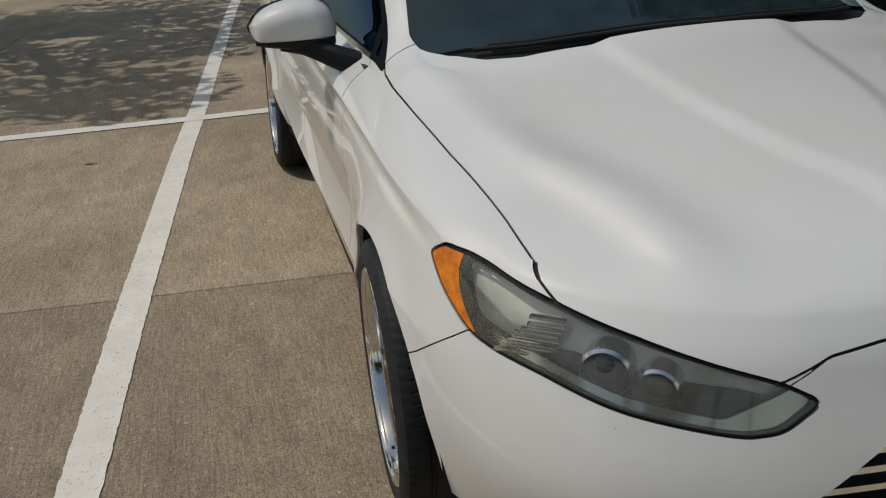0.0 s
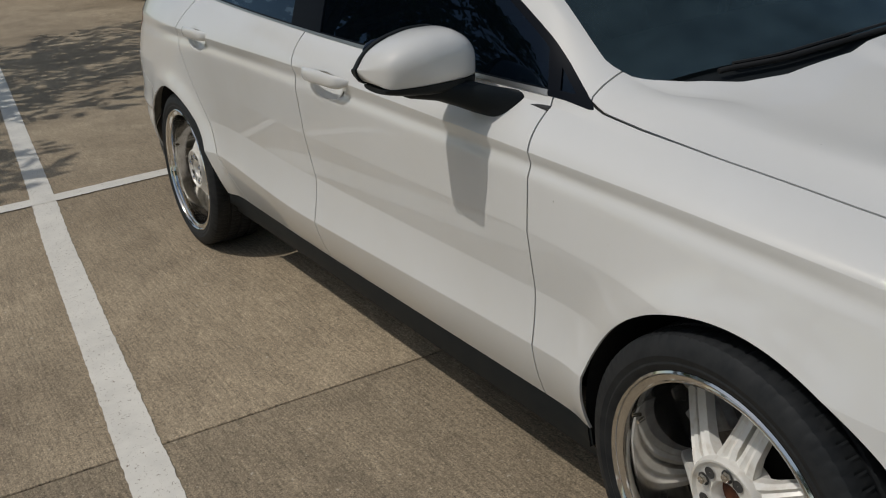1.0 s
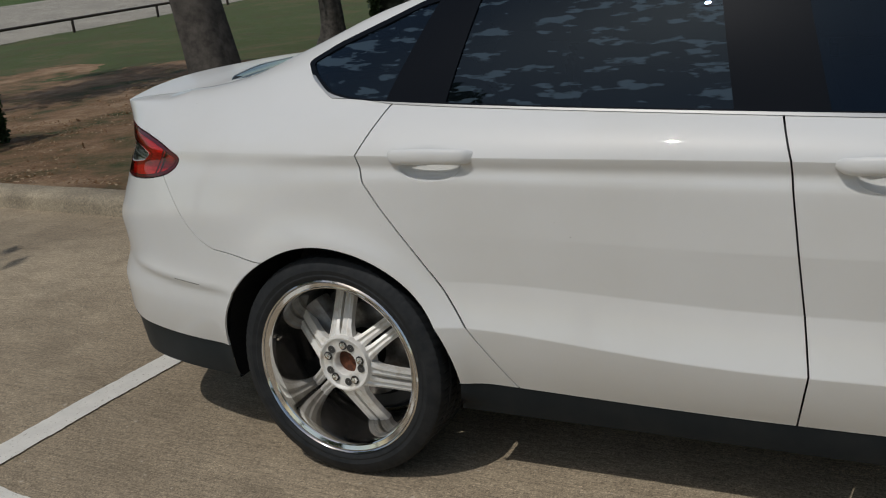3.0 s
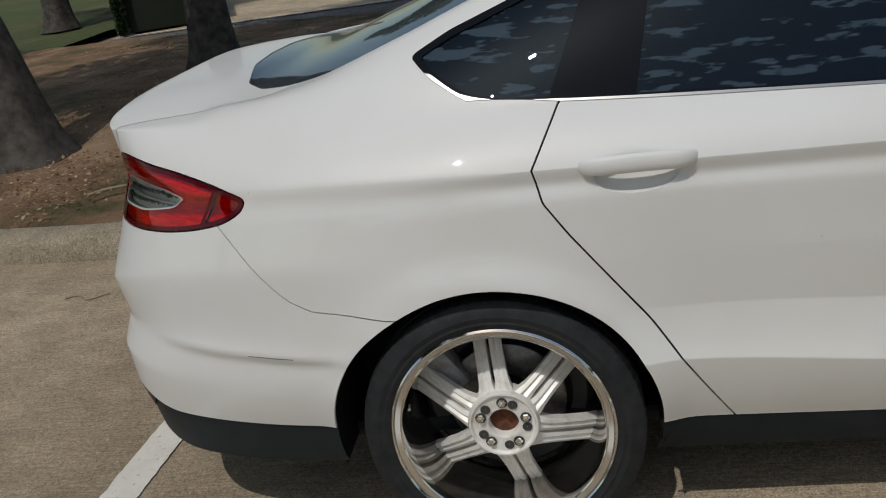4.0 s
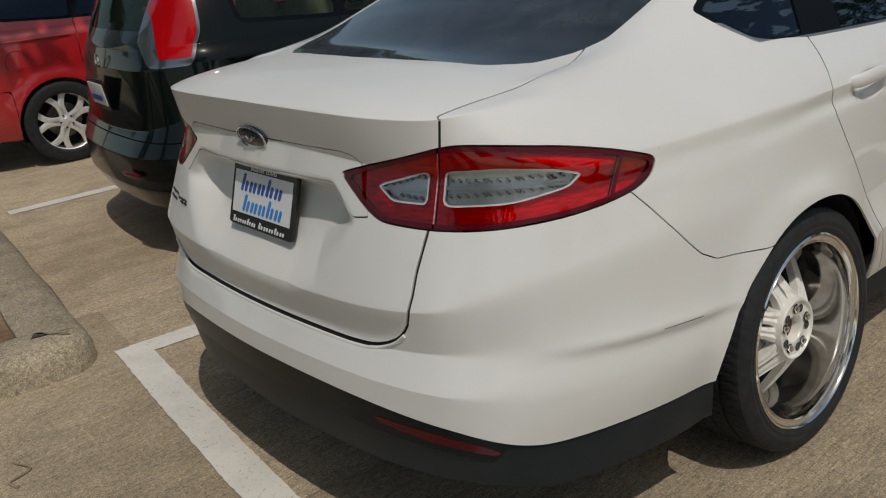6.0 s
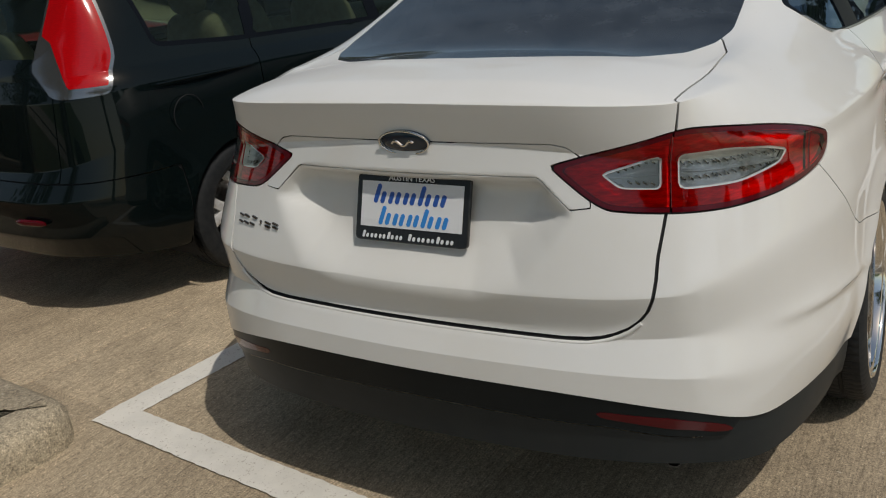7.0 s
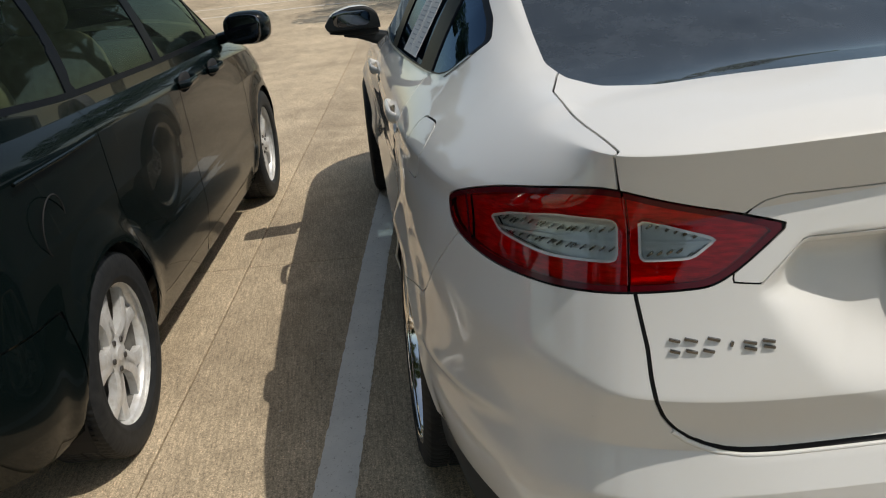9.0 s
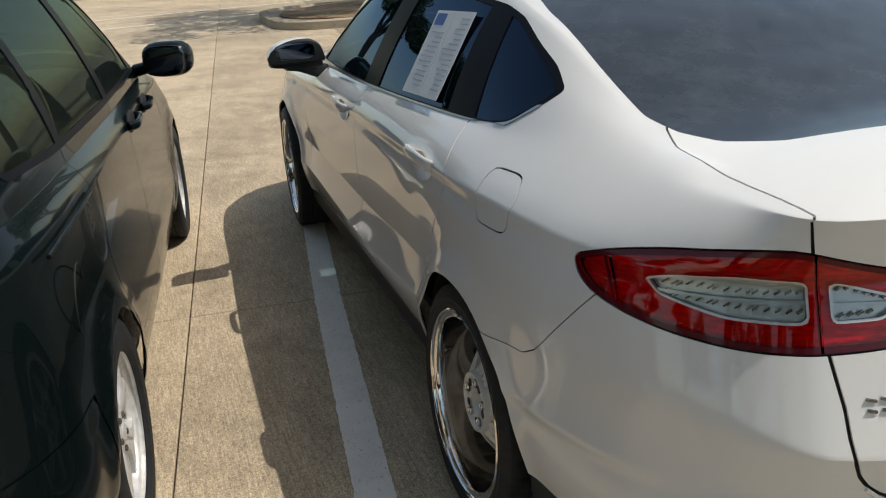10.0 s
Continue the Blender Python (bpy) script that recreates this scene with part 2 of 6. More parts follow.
add("dark_mirror", (.12, .13, .15), .02, 1.0)
worn("alloy", (.74, .74, .73), (.56, .54, .50), 40, .36, .35, spread=(.45, .8))
# inner rim: dust, and darkened further for the shade inside the wheel
worn("barrel", (.14, .13, .12), (.26, .25, .23), 18, .6, .3)
add("lamp_edge", (.22, .23, .24), .16, .8, .5)
worn("tan_cloth", (.32, .25, .17), (.40, .32, .22), 30, .9)
add("paper", (.78, .78, .76), .7)
add("ink", (.48, .49, .51), .8)


def bubbled(name, tint, film, gloss):
    """Tinted glass with a lifted, creased film; sky reflected in its bubbles is put into pale colour."""
    m = glassy(name, tint, gloss, film=film, amount=.02)
    nt = m.node_tree
    r = [n for n in nt.nodes if n.type == "VALTORGB"][0]
    a = noise_node(nt, 16, 3, .5, stretch=(.7, .7, 3.2))
    b2 = noise_node(nt, 14, 3, .6, stretch=(.55, .55, 3.2))
    e = r.color_ramp.elements
    e[0].position, e[0].color, e[1].position, e[1].color = .545, (.012, .012, .012, 1), .585, (.15, .15, .15, 1)
    add_ = nt.nodes.new("ShaderNodeMath")
    add_.operation = "MULTIPLY_ADD"
    add_.inputs[1].default_value = .5
    half = nt.nodes.new("ShaderNodeMath")
    half.operation = "MULTIPLY"
    half.inputs[1].default_value = .52
    nt.links.new(b2.outputs[0], half.inputs[0])
    nt.links.new(a.outputs[0], add_.inputs[0])
    nt.links.new(half.outputs[0], add_.inputs[2])
    nt.links.new(add_.outputs[0], r.inputs[0])
    return m


bubbled("bubbled_tint", (.024, .034, .048), (.24, .36, .47), (.46, .64, .86))

# ---------------------------------------------------------------- surface tools
def pchip(ctrl, n):
    """A smooth curve with no overshoot through control points, n steps to each span."""
    p = np.asarray(ctrl, float)
    d = np.diff(p, axis=0)
    m = np.zeros_like(p)
    a, b = d[:-1], d[1:]
    m[1:-1] = np.where(a * b > 0, 2 * a * b / np.where(np.abs(a + b) < 1e-9, 1e-9, a + b), 0)
    m[0], m[-1] = d[0], d[-1]
    out = []
    for i in range(len(p) - 1):
        t = np.linspace(0, 1, n, endpoint=False)[:, None]
        out.append((2 * t**3 - 3 * t**2 + 1) * p[i] + (t**3 - 2 * t**2 + t) * m[i] + (3 * t**2 - 2 * t**3) * p[i + 1] + (t**3 - t**2) * m[i + 1])
    return np.vstack(out + [p[-1:]])


def ring(ctrl, n=14):
    """A closed half ring from the nose's middle round the side to the tail's middle; both ends are met square."""
    c = np.asarray(ctrl, float)
    flip = np.array([1, -1, 1])
    full = np.vstack([c[1:2] * flip, c, c[-2:-1] * flip])
    return pchip(full, n)[n:-n]


def along(ctrl):
    """Values against x: rows of x and one or more values; returns a function of x."""
    c = np.asarray(sorted(ctrl), float)
    x = c[:, 0]
    h = np.diff(x)[:, None]
    d = np.diff(c[:, 1:], axis=0) / h
    m = np.vstack([d[:1], np.where(d[:-1] * d[1:] > 0, 2 * d[:-1] * d[1:] / np.where(np.abs(d[:-1] + d[1:]) < 1e-9, 1e-9, d[:-1] + d[1:]), 0), d[-1:]])

    def f(q):
        q = np.clip(np.asarray(q, float), x[0], x[-1])
        i = np.clip(np.searchsorted(x, q, side="right") - 1, 0, len(x) - 2)
        w = (x[i + 1] - x[i])
        t = ((q - x[i]) / w)[..., None]
        w = w[..., None]
        return (2 * t**3 - 3 * t**2 + 1) * c[i, 1:] + (t**3 - 2 * t**2 + t) * w * m[i] + (3 * t**2 - 2 * t**3) * c[i + 1, 1:] + (t**3 - t**2) * w * m[i + 1]

    return f


def poly_distance(p, poly):
    """Signed distance of 2D points to a closed polygon, negative inside."""
    poly = np.asarray(poly, float)
    a, b = poly, np.roll(poly, -1, 0)
    best, inside = np.full(len(p), 1e9), np.zeros(len(p), bool)
    for (ax, ay), (bx, by) in zip(a, b):
        ex, ey = bx - ax, by - ay
        wx, wy = p[:, 0] - ax, p[:, 1] - ay
        t = np.clip((wx * ex + wy * ey) / (ex * ex + ey * ey + 1e-12), 0, 1)
        best = np.minimum(best, (wx - ex * t) ** 2 + (wy - ey * t) ** 2)
        if ay != by:
            inside ^= ((ay > p[:, 1]) != (by > p[:, 1])) & (p[:, 0] < ex * (p[:, 1] - ay) / ey + ax)
    return np.where(inside, -1, 1) * np.sqrt(best)


def rounded(poly, n=5, k=0.5):
    """A polygon with its corners cut into smooth curves; k: how much of each side they take."""
    p = np.asarray(poly, float)
    out = []
    for i in range(len(p)):
        a, b, c = p[i - 1], p[i], p[(i + 1) % len(p)]
        s, e = b + (a - b) * k / 2, b + (c - b) * k / 2
        for t in np.linspace(0, 1, n):
            out.append((1 - t) ** 2 * s + 2 * t * (1 - t) * b + t * t * e)
    return np.array(out)


class Skin:
    """A triangle surface that can be cut along curves; points carry a normal and two flat coordinates (way round, height)."""

    def __init__(self, grid, q):
        r, c, _ = grid.shape
        du, dv = np.gradient(grid, axis=0), np.gradient(grid, axis=1)
        nrm = np.cross(du, dv)
        nrm /= np.linalg.norm(nrm, axis=2, keepdims=True) + 1e-12
        self.v, self.n = grid.reshape(-1, 3).copy(), nrm.reshape(-1, 3)
        self.q = np.repeat(np.asarray(q, float)[None, :], r, 0).ravel()
        i = np.arange(r * c).reshape(r, c)
        a, b, d, e = i[:-1, :-1].ravel(), i[:-1, 1:].ravel(), i[1:, 1:].ravel(), i[1:, :-1].ravel()
        self.tri = np.vstack([np.c_[a, b, d], np.c_[a, d, e]])

    def join(self, other):
        k = len(self.v)
        self.v, self.n, self.q = np.vstack([self.v, other.v]), np.vstack([self.n, other.n]), np.r_[self.q, other.q]
        self.tri = np.vstack([self.tri, other.tri + k])
        return self

    def weld(self):
        """Normals of coincident points are averaged."""
        key = np.round(self.v, 5)
        _, inv = np.unique(key, axis=0, return_inverse=True)
        inv = inv.ravel()
        total = np.zeros((inv.max() + 1, 3))
        fn = np.cross(self.v[self.tri[:, 1]] - self.v[self.tri[:, 0]], self.v[self.tri[:, 2]] - self.v[self.tri[:, 0]])
        for k in range(3):
            np.add.at(total, inv[self.tri[:, k]], fn)
        n = total[inv]
        mid = np.abs(self.v[:, 1]) < 1e-6
        n[mid, 1] = 0
        self.n = n / (np.linalg.norm(n, axis=1, keepdims=True) + 1e-15)
        return self

    def split(self, tri, f):
        """Cuts triangles along f = 0: those inside (f < 0) and outside."""
        f = f.copy()
        f[np.abs(f) < 2e-5] = 2e-5
        s = f[tri] < 0
        k = s.sum(1)
        ins, out, cuts, extra = [tri[k == 3]], [tri[k == 0]], {}, []
        base = len(self.v)

        def cut(i, j):
            key = (i, j) if i < j else (j, i)
            if key not in cuts:
                t = f[key[0]] / (f[key[0]] - f[key[1]])
                cuts[key] = base + len(extra)
                extra.append((key[0], key[1], t))
            return cuts[key]

        ti, to = [], []
        for row in tri[(k == 1) | (k == 2)]:
            g = [f[v] < 0 for v in row]
            lone = g.index(True) if sum(g) == 1 else g.index(False)
            a, b, c = row[lone], row[(lone + 1) % 3], row[(lone + 2) % 3]
            ab, ac = cut(a, b), cut(a, c)
            one, two = [(a, ab, ac)], [(ab, b, c), (ab, c, ac)]
            (ti if sum(g) == 1 else to).extend(one)
            (to if sum(g) == 1 else ti).extend(two)
        if extra:
            i, j, t = np.array([e[0] for e in extra]), np.array([e[1] for e in extra]), np.array([e[2] for e in extra])
            self.v = np.vstack([self.v, self.v[i] + (self.v[j] - self.v[i]) * t[:, None]])
            n = self.n[i] + (self.n[j] - self.n[i]) * t[:, None]
            self.n = np.vstack([self.n, n / np.linalg.norm(n, axis=1, keepdims=True)])
            self.q = np.r_[self.q, self.q[i] + (self.q[j] - self.q[i]) * t]
        if ti:
            ins.append(np.array(ti))
        if to:
            out.append(np.array(to))
        return np.vstack(ins), np.vstack(out)


def skin_mesh(name, skin, tri, material, sides=(1,), shift=0.0, skirt=0.0):
    """A mesh from triangles of the half skin: side 1 as it is, -1 mirrored in y; shift along the normal; skirt: depth of a turned-in rim."""
    used, inv = np.unique(tri, return_inverse=True)
    t = inv.reshape(-1, 3)
    vs, ts, ns, k = [], [], [], 0
    for side in sides:
        v, n = skin.v[used] + skin.n[used] * shift, skin.n[used].copy()
        f = t.copy()
        if side < 0:
            v, n = v * (1, -1, 1), n * (1, -1, 1)
            f = f[:, ::-1]
        vs.append(v), ns.append(n), ts.append(f + k)
        k += len(v)
    v, n, f = np.vstack(vs), np.vstack(ns), np.vstack(ts)
    if skirt:
        e = np.vstack([f[:, [0, 1]], f[:, [1, 2]], f[:, [2, 0]]])
        srt = np.sort(e, 1)
        _, first, count = np.unique(srt, axis=0, return_index=True, return_counts=True)
        rim = e[first[count == 1]]
        rim = rim[~((np.abs(v[rim[:, 0], 1]) < 1e-4) & (np.abs(v[rim[:, 1], 1]) < 1e-4))]
        a, b = rim[:, 0], rim[:, 1]
        k = len(v)
        m = len(a)
        inn = np.vstack([v[a], v[b], v[b] - n[b] * skirt, v[a] - n[a] * skirt])
        d = np.cross(v[b] - v[a], n[a])
        d /= np.linalg.norm(d, axis=1, keepdims=True) + 1e-12
        v, n = np.vstack([v, inn]), np.vstack([n, d, d, d, d])
        i = np.arange(m)
        f = np.vstack([f, np.c_[k + i + m, k + i, k + i + 3 * m], np.c_[k + i + m, k + i + 3 * m, k + i + 2 * m]])
    me = bpy.data.meshes.new(name)
    me.from_pydata(v.tolist(), [], f.tolist())
    me.polygons.foreach_set("use_smooth", [True] * len(me.polygons))
    me.normals_split_custom_set_from_vertices(n.tolist())
    me.materials.append(material)
    return me

# ---------------------------------------------------------------- the white sedan's skin
AXLES = (1.472, -1.425)
# Rings from the nose's middle round one side to the tail's middle: x ahead, y out, z up.
SILL = [(2.28, 0, 0.2), (2.25, 0.35, 0.2), (2.15, 0.62, 0.2), (1.98, 0.78, 0.2), (1.78, 0.86, 0.21), (1.425, 0.87, 0.21), (0.92, 0.86, 0.21), (-0.2, 0.86, 0.215), (-0.95, 0.865, 0.22), (-1.425, 0.888, 0.24), (-1.85, 0.893, 0.246), (-2.262, 0.815, 0.254), (-2.44, 0.655, 0.283), (-2.522, 0.373, 0.290), (-2.544, 0, 0.290)]
HEM = [(2.36, 0, 0.3), (2.33, 0.35, 0.3), (2.22, 0.64, 0.3), (2.02, 0.82, 0.3), (1.8, 0.885, 0.3), (1.425, 0.89, 0.3), (0.92, 0.865, 0.3), (-0.2, 0.865, 0.295), (-0.95, 0.875, 0.315), (-1.425, 0.898, 0.335), (-1.85, 0.908, 0.366), (-2.285, 0.812, 0.375), (-2.468, 0.66, 0.440), (-2.550, 0.375, 0.479), (-2.572, 0, 0.485)]
CREASE = [(2.425, 0, 0.45), (2.395, 0.35, 0.45), (2.285, 0.66, 0.45), (2.06, 0.84, 0.46), (1.8, 0.905, 0.47), (1.425, 0.915, 0.46), (0.92, 0.905, 0.45), (-0.2, 0.922, 0.447), (-0.95, 0.928, 0.497), (-1.425, 0.938, 0.51), (-1.85, 0.931, 0.5), (-2.262, 0.832, 0.5), (-2.472, 0.655, 0.52), (-2.545, 0.37, 0.532), (-2.567, 0, 0.535)]
DIP = [(2.42, 0, 0.52), (2.39, 0.35, 0.52), (2.277, 0.655, 0.53), (2.052, 0.836, 0.545), (1.8, 0.905, 0.56), (1.425, 0.92, 0.58), (0.92, 0.884, 0.58), (-0.2, 0.889, 0.585), (-0.95, 0.902, 0.62), (-1.425, 0.943, 0.62), (-1.85, 0.925, 0.605), (-2.232, 0.820, 0.605), (-2.448, 0.628, 0.602), (-2.512, 0.37, 0.598), (-2.531, 0, 0.598)]
FLANK = [(2.39, 0, 0.6), (2.36, 0.35, 0.6), (2.25, 0.642, 0.61), (2.03, 0.825, 0.63), (1.79, 0.9, 0.65), (1.425, 0.915, 0.69), (0.92, 0.895, 0.72), (-0.2, 0.902, 0.73), (-0.95, 0.907, 0.75), (-1.425, 0.935, 0.75), (-1.85, 0.918, 0.775), (-2.222, 0.824, 0.752), (-2.464, 0.632, 0.708), (-2.522, 0.37, 0.698), (-2.54, 0, 0.693)]
SHOULDER = [(2.33, 0, 0.72), (2.31, 0.35, 0.725), (2.2, 0.62, 0.73), (2.0, 0.79, 0.755), (1.77, 0.842, 0.83), (1.425, 0.87, 0.867), (0.92, 0.878, 0.893), (-0.2, 0.902, 0.943), (-0.95, 0.91, 0.955), (-1.425, 0.91, 0.963), (-1.85, 0.875, 0.963), (-2.17, 0.775, 0.96), (-2.36, 0.6, 0.97), (-2.425, 0.37, 1.0), (-2.445, 0, 1.02)]
BELT = [(2.26, 0, 0.8), (2.235, 0.35, 0.805), (2.12, 0.6, 0.815), (1.95, 0.735, 0.835), (1.75, 0.775, 0.875), (1.425, 0.785, 0.92), (0.92, 0.79, 0.968), (-0.2, 0.83, 1.03), (-0.95, 0.815, 1.065), (-1.425, 0.785, 1.09), (-1.85, 0.735, 1.1), (-2.16, 0.68, 1.1), (-2.355, 0.615, 1.096), (-2.448, 0.38, 1.106), (-2.468, 0, 1.112)]
RAIL = along([(2.26, .05, .80), (2.2, .3, .825), (2.0, .50, .875), (1.6, .55, .945), (1.25, .60, .985), (1.05, .70, 1.015), (.75, .665, 1.17), (.45, .625, 1.315), (.1, .605, 1.40), (-.4, .595, 1.43),
              (-.9, .59, 1.405), (-1.3, .597, 1.325), (-1.6, .605, 1.225), (-1.85, .615, 1.15), (-2.05, .60, 1.125), (-2.3, .5, 1.119), (-2.468, .3, 1.112)])
RIDGE = along([(2.26, .80), (2.18, .838), (2.1, .865), (1.8, .938), (1.45, 1.0), (1.3, 1.03), (1.2, 1.075), (1.0, 1.17), (.6, 1.345), (.25, 1.435), (-.2, 1.475), (-.6, 1.47), (-1.0, 1.43), (-1.4, 1.335),
               (-1.7, 1.235), (-2.0, 1.158), (-2.2, 1.155), (-2.35, 1.147), (-2.42, 1.129), (-2.468, 1.113)])


# Flat outlines on the skin: side ones as (x, z), end ones as (way round from the tail's middle, z), top ones as (x, y).
WINDOWS = [(1.02, .972), (.92, .985), (.73, .993), (.33, 1.005), (-.22, 1.028), (-.73, 1.05), (-1.22, 1.075), (-1.34, 1.083), (-1.43, 1.10), (-1.51, 1.15), (-1.555, 1.195),
           (-1.46, 1.24), (-1.32, 1.288), (-1.19, 1.335), (-1.07, 1.36), (-.6, 1.395), (-.2, 1.40), (.1, 1.375), (.30, 1.335), (.545, 1.23), (.81, 1.10), (.93, 1.022)]
FRONT_GLASS = [(-.12, 1.0), (-.225, 1.42), (.6, 1.42), (.82, 1.08), (.89, .96)]
REAR_GLASS = [(-.323, 1.0), (-.40, 1.42), (-1.0, 1.42), (-1.0, 1.334), (-1.068, 1.04)]
QUARTER_GLASS = [(-1.262, 1.05), (-1.11, 1.38), (-1.8, 1.38), (-1.8, 1.05)]
SAIL_GLASS = [(.865, 1.06), (.93, .95), (1.1, .95), (1.1, 1.06)]
WINDSHIELD = [(.27, -.1), (.27, .2), (.22, .53), (.43, .582), (.657, .62), (.823, .657), (.953, .682), (1.01, .672), (1.05, .656), (1.12, .62), (1.19, .545), (1.228, .46), (1.25, .286), (1.255, -.1)]
BACKLIGHT = [(-1.0, -.1), (-1.0, .52), (-1.23, .56), (-1.45, .575), (-1.64, .59), (-1.79, .598), (-1.89, .578), (-1.975, .53), (-2.045, .43), (-2.10, .2), (-2.117, -.1)]
LID_TOP = [(-1.87, .592), (-1.955, .622), (-2.068, .626), (-2.19, .623), (-2.345, .610), (-2.36, .625), (-2.6, .625), (-2.6, -.2), (-1.7, -.2), (-1.7, .5)]
LID_BACK = [(-.5, 1.2), (.623, 1.2), (.620, 1.04), (.605, .87), (.588, .785), (.584, .738), (.577, .698), (.567, .669), (.551, .645), (.530, .626), (.505, .612), (.478, .602), (.45, .597), (.40, .595), (-.5, .60)]
TAIL_LAMP = [(.36, .972), (.363, .966), (.475, .881), (.54, .874), (.60, .870), (.74, .863), (.87, .868), (.96, .877), (1.04, .893), (1.085, .916), (1.10, .938), (1.098, .949), (1.08, .957), (1.02, .978), (.95, .996), (.88, 1.011), (.75, 1.030), (.627, 1.040), (.50, 1.0075)]
CLEAR_OUT = [(.630, .914), (.630, .985), (.75, .983), (.86, .967), (.925, .949), (.89, .925), (.77, .909)]
CLEAR_IN = [(.468, .955), (.597, .987), (.597, .917), (.512, .922)]
HEAD_LAMP = [(4.86, .80), (4.90, .822), (4.966, .819), (5.03, .811), (5.194, .788), (5.348, .758), (5.558, .705), (5.622, .671), (5.556, .629), (5.50, .622), (5.311, .65), (5.174, .681), (5.02, .697), (4.925, .743), (4.85, .79)]
HOOD_FRONT = [(5.558, .702), (5.646, .734), (5.742, .745), (6.6, .75), (6.6, 1.2), (5.100, 1.2), (5.102, .833), (5.148, .813), (5.200, .7868), (5.348, .758)]
HOOD_TOP = [(2.6, -.2), (2.6, .69), (2.06, .703), (2.014, .709), (1.86, .718), (1.58, .746), (1.33, .762), (1.139, .774), (1.03, .772), (.985, .762), (.99, .70), (.97, -.2)]
NOSE = [(4.62, .45), (4.863, .598), (5.02, .705), (5.1, .72), (5.174, .71), (5.45, .68), (5.56, .675), (5.575, .70), (5.646, .734), (5.742, .745), (6.6, .75), (6.6, .1), (4.5, .1), (4.5, .3)]
TAIL = [(-.5, .2), (-.5, .60), (.40, .595), (.45, .597), (.478, .602), (.505, .612), (.530, .626), (.551, .645), (.567, .669), (.577, .698), (.584, .738), (.588, .785), (.605, .875), (.74, .868), (.87, .873), (1.025, .890), (1.06, .852), (1.149, .744), (1.18, .711), (1.23, .682), (1.405, .656), (1.7, .648), (1.7, .2)]
FRONT_DOOR = [(.886, 1.02), (.892, .975), (.905, .93), (.919, .89), (.925, .7), (.935, .45), (.92, .2), (-.186, .2), (-.186, .28), (-.157, .45), (-.178, .67), (-.197, .87), (-.203, .945), (-.227, 1.035), (-.24, 1.06)]
REAR_DOOR = [(-.24, 1.06), (-.227, 1.035), (-.203, .945), (-.197, .87), (-.178, .67), (-.157, .45), (-.186, .28), (-.186, .2), (-.82, .2), (-.884, .31), (-1.063, .596), (-1.228, .819), (-1.275, .89),
             (-1.292, .963), (-1.257, 1.024), (-1.225, 1.078), (-1.2, 1.1)]
FUEL_DOOR = [(-1.525, 1.03), (-1.66, 1.035), (-1.705, .99), (-1.69, .91), (-1.54, .905), (-1.525, .95)]
GARNISH = [(-.4, 1.02), (.36, 1.018), (.395, 1.011), (.432, .985), (.455, .885), (.41, .88), (.335, .947), (-.4, .947)]
RECESS = [(-0.335, 0.947), (0.335, 0.947), (0.425, 0.873), (0.385, 0.79), (0.32, 0.705), (0.2, 0.662), (-0.2, 0.662), (-0.32, 0.705), (-0.385, 0.79), (-0.425, 0.873)]
GRILLE = [(5.56, .50), (5.68, .575), (5.74, .61), (6.6, .66), (6.6, .36), (5.62, .40)]


def smooth(a, b, x):
    t = np.clip((x - a) / (b - a), 0, 1)
    return t * t * (3 - 2 * t)

HOOD_RIDGE = along([(1.1, .69), (1.2, .68), (1.64, .64), (1.93, .53), (2.1, .49), (2.3, .45)])
HOOD_DOME = along([(1.1, .27), (1.26, .24), (1.64, .19), (1.87, .13), (2.04, .05), (2.3, .03)])


def top_z(x, y):
    """Height of the roof, bonnet or glass at a place."""
    ym, zm = RAIL(x)
    zc = RIDGE(x)[0]
    return float(zm + (zc - zm) * (1 - min(1, abs(y) / ym) ** 2))


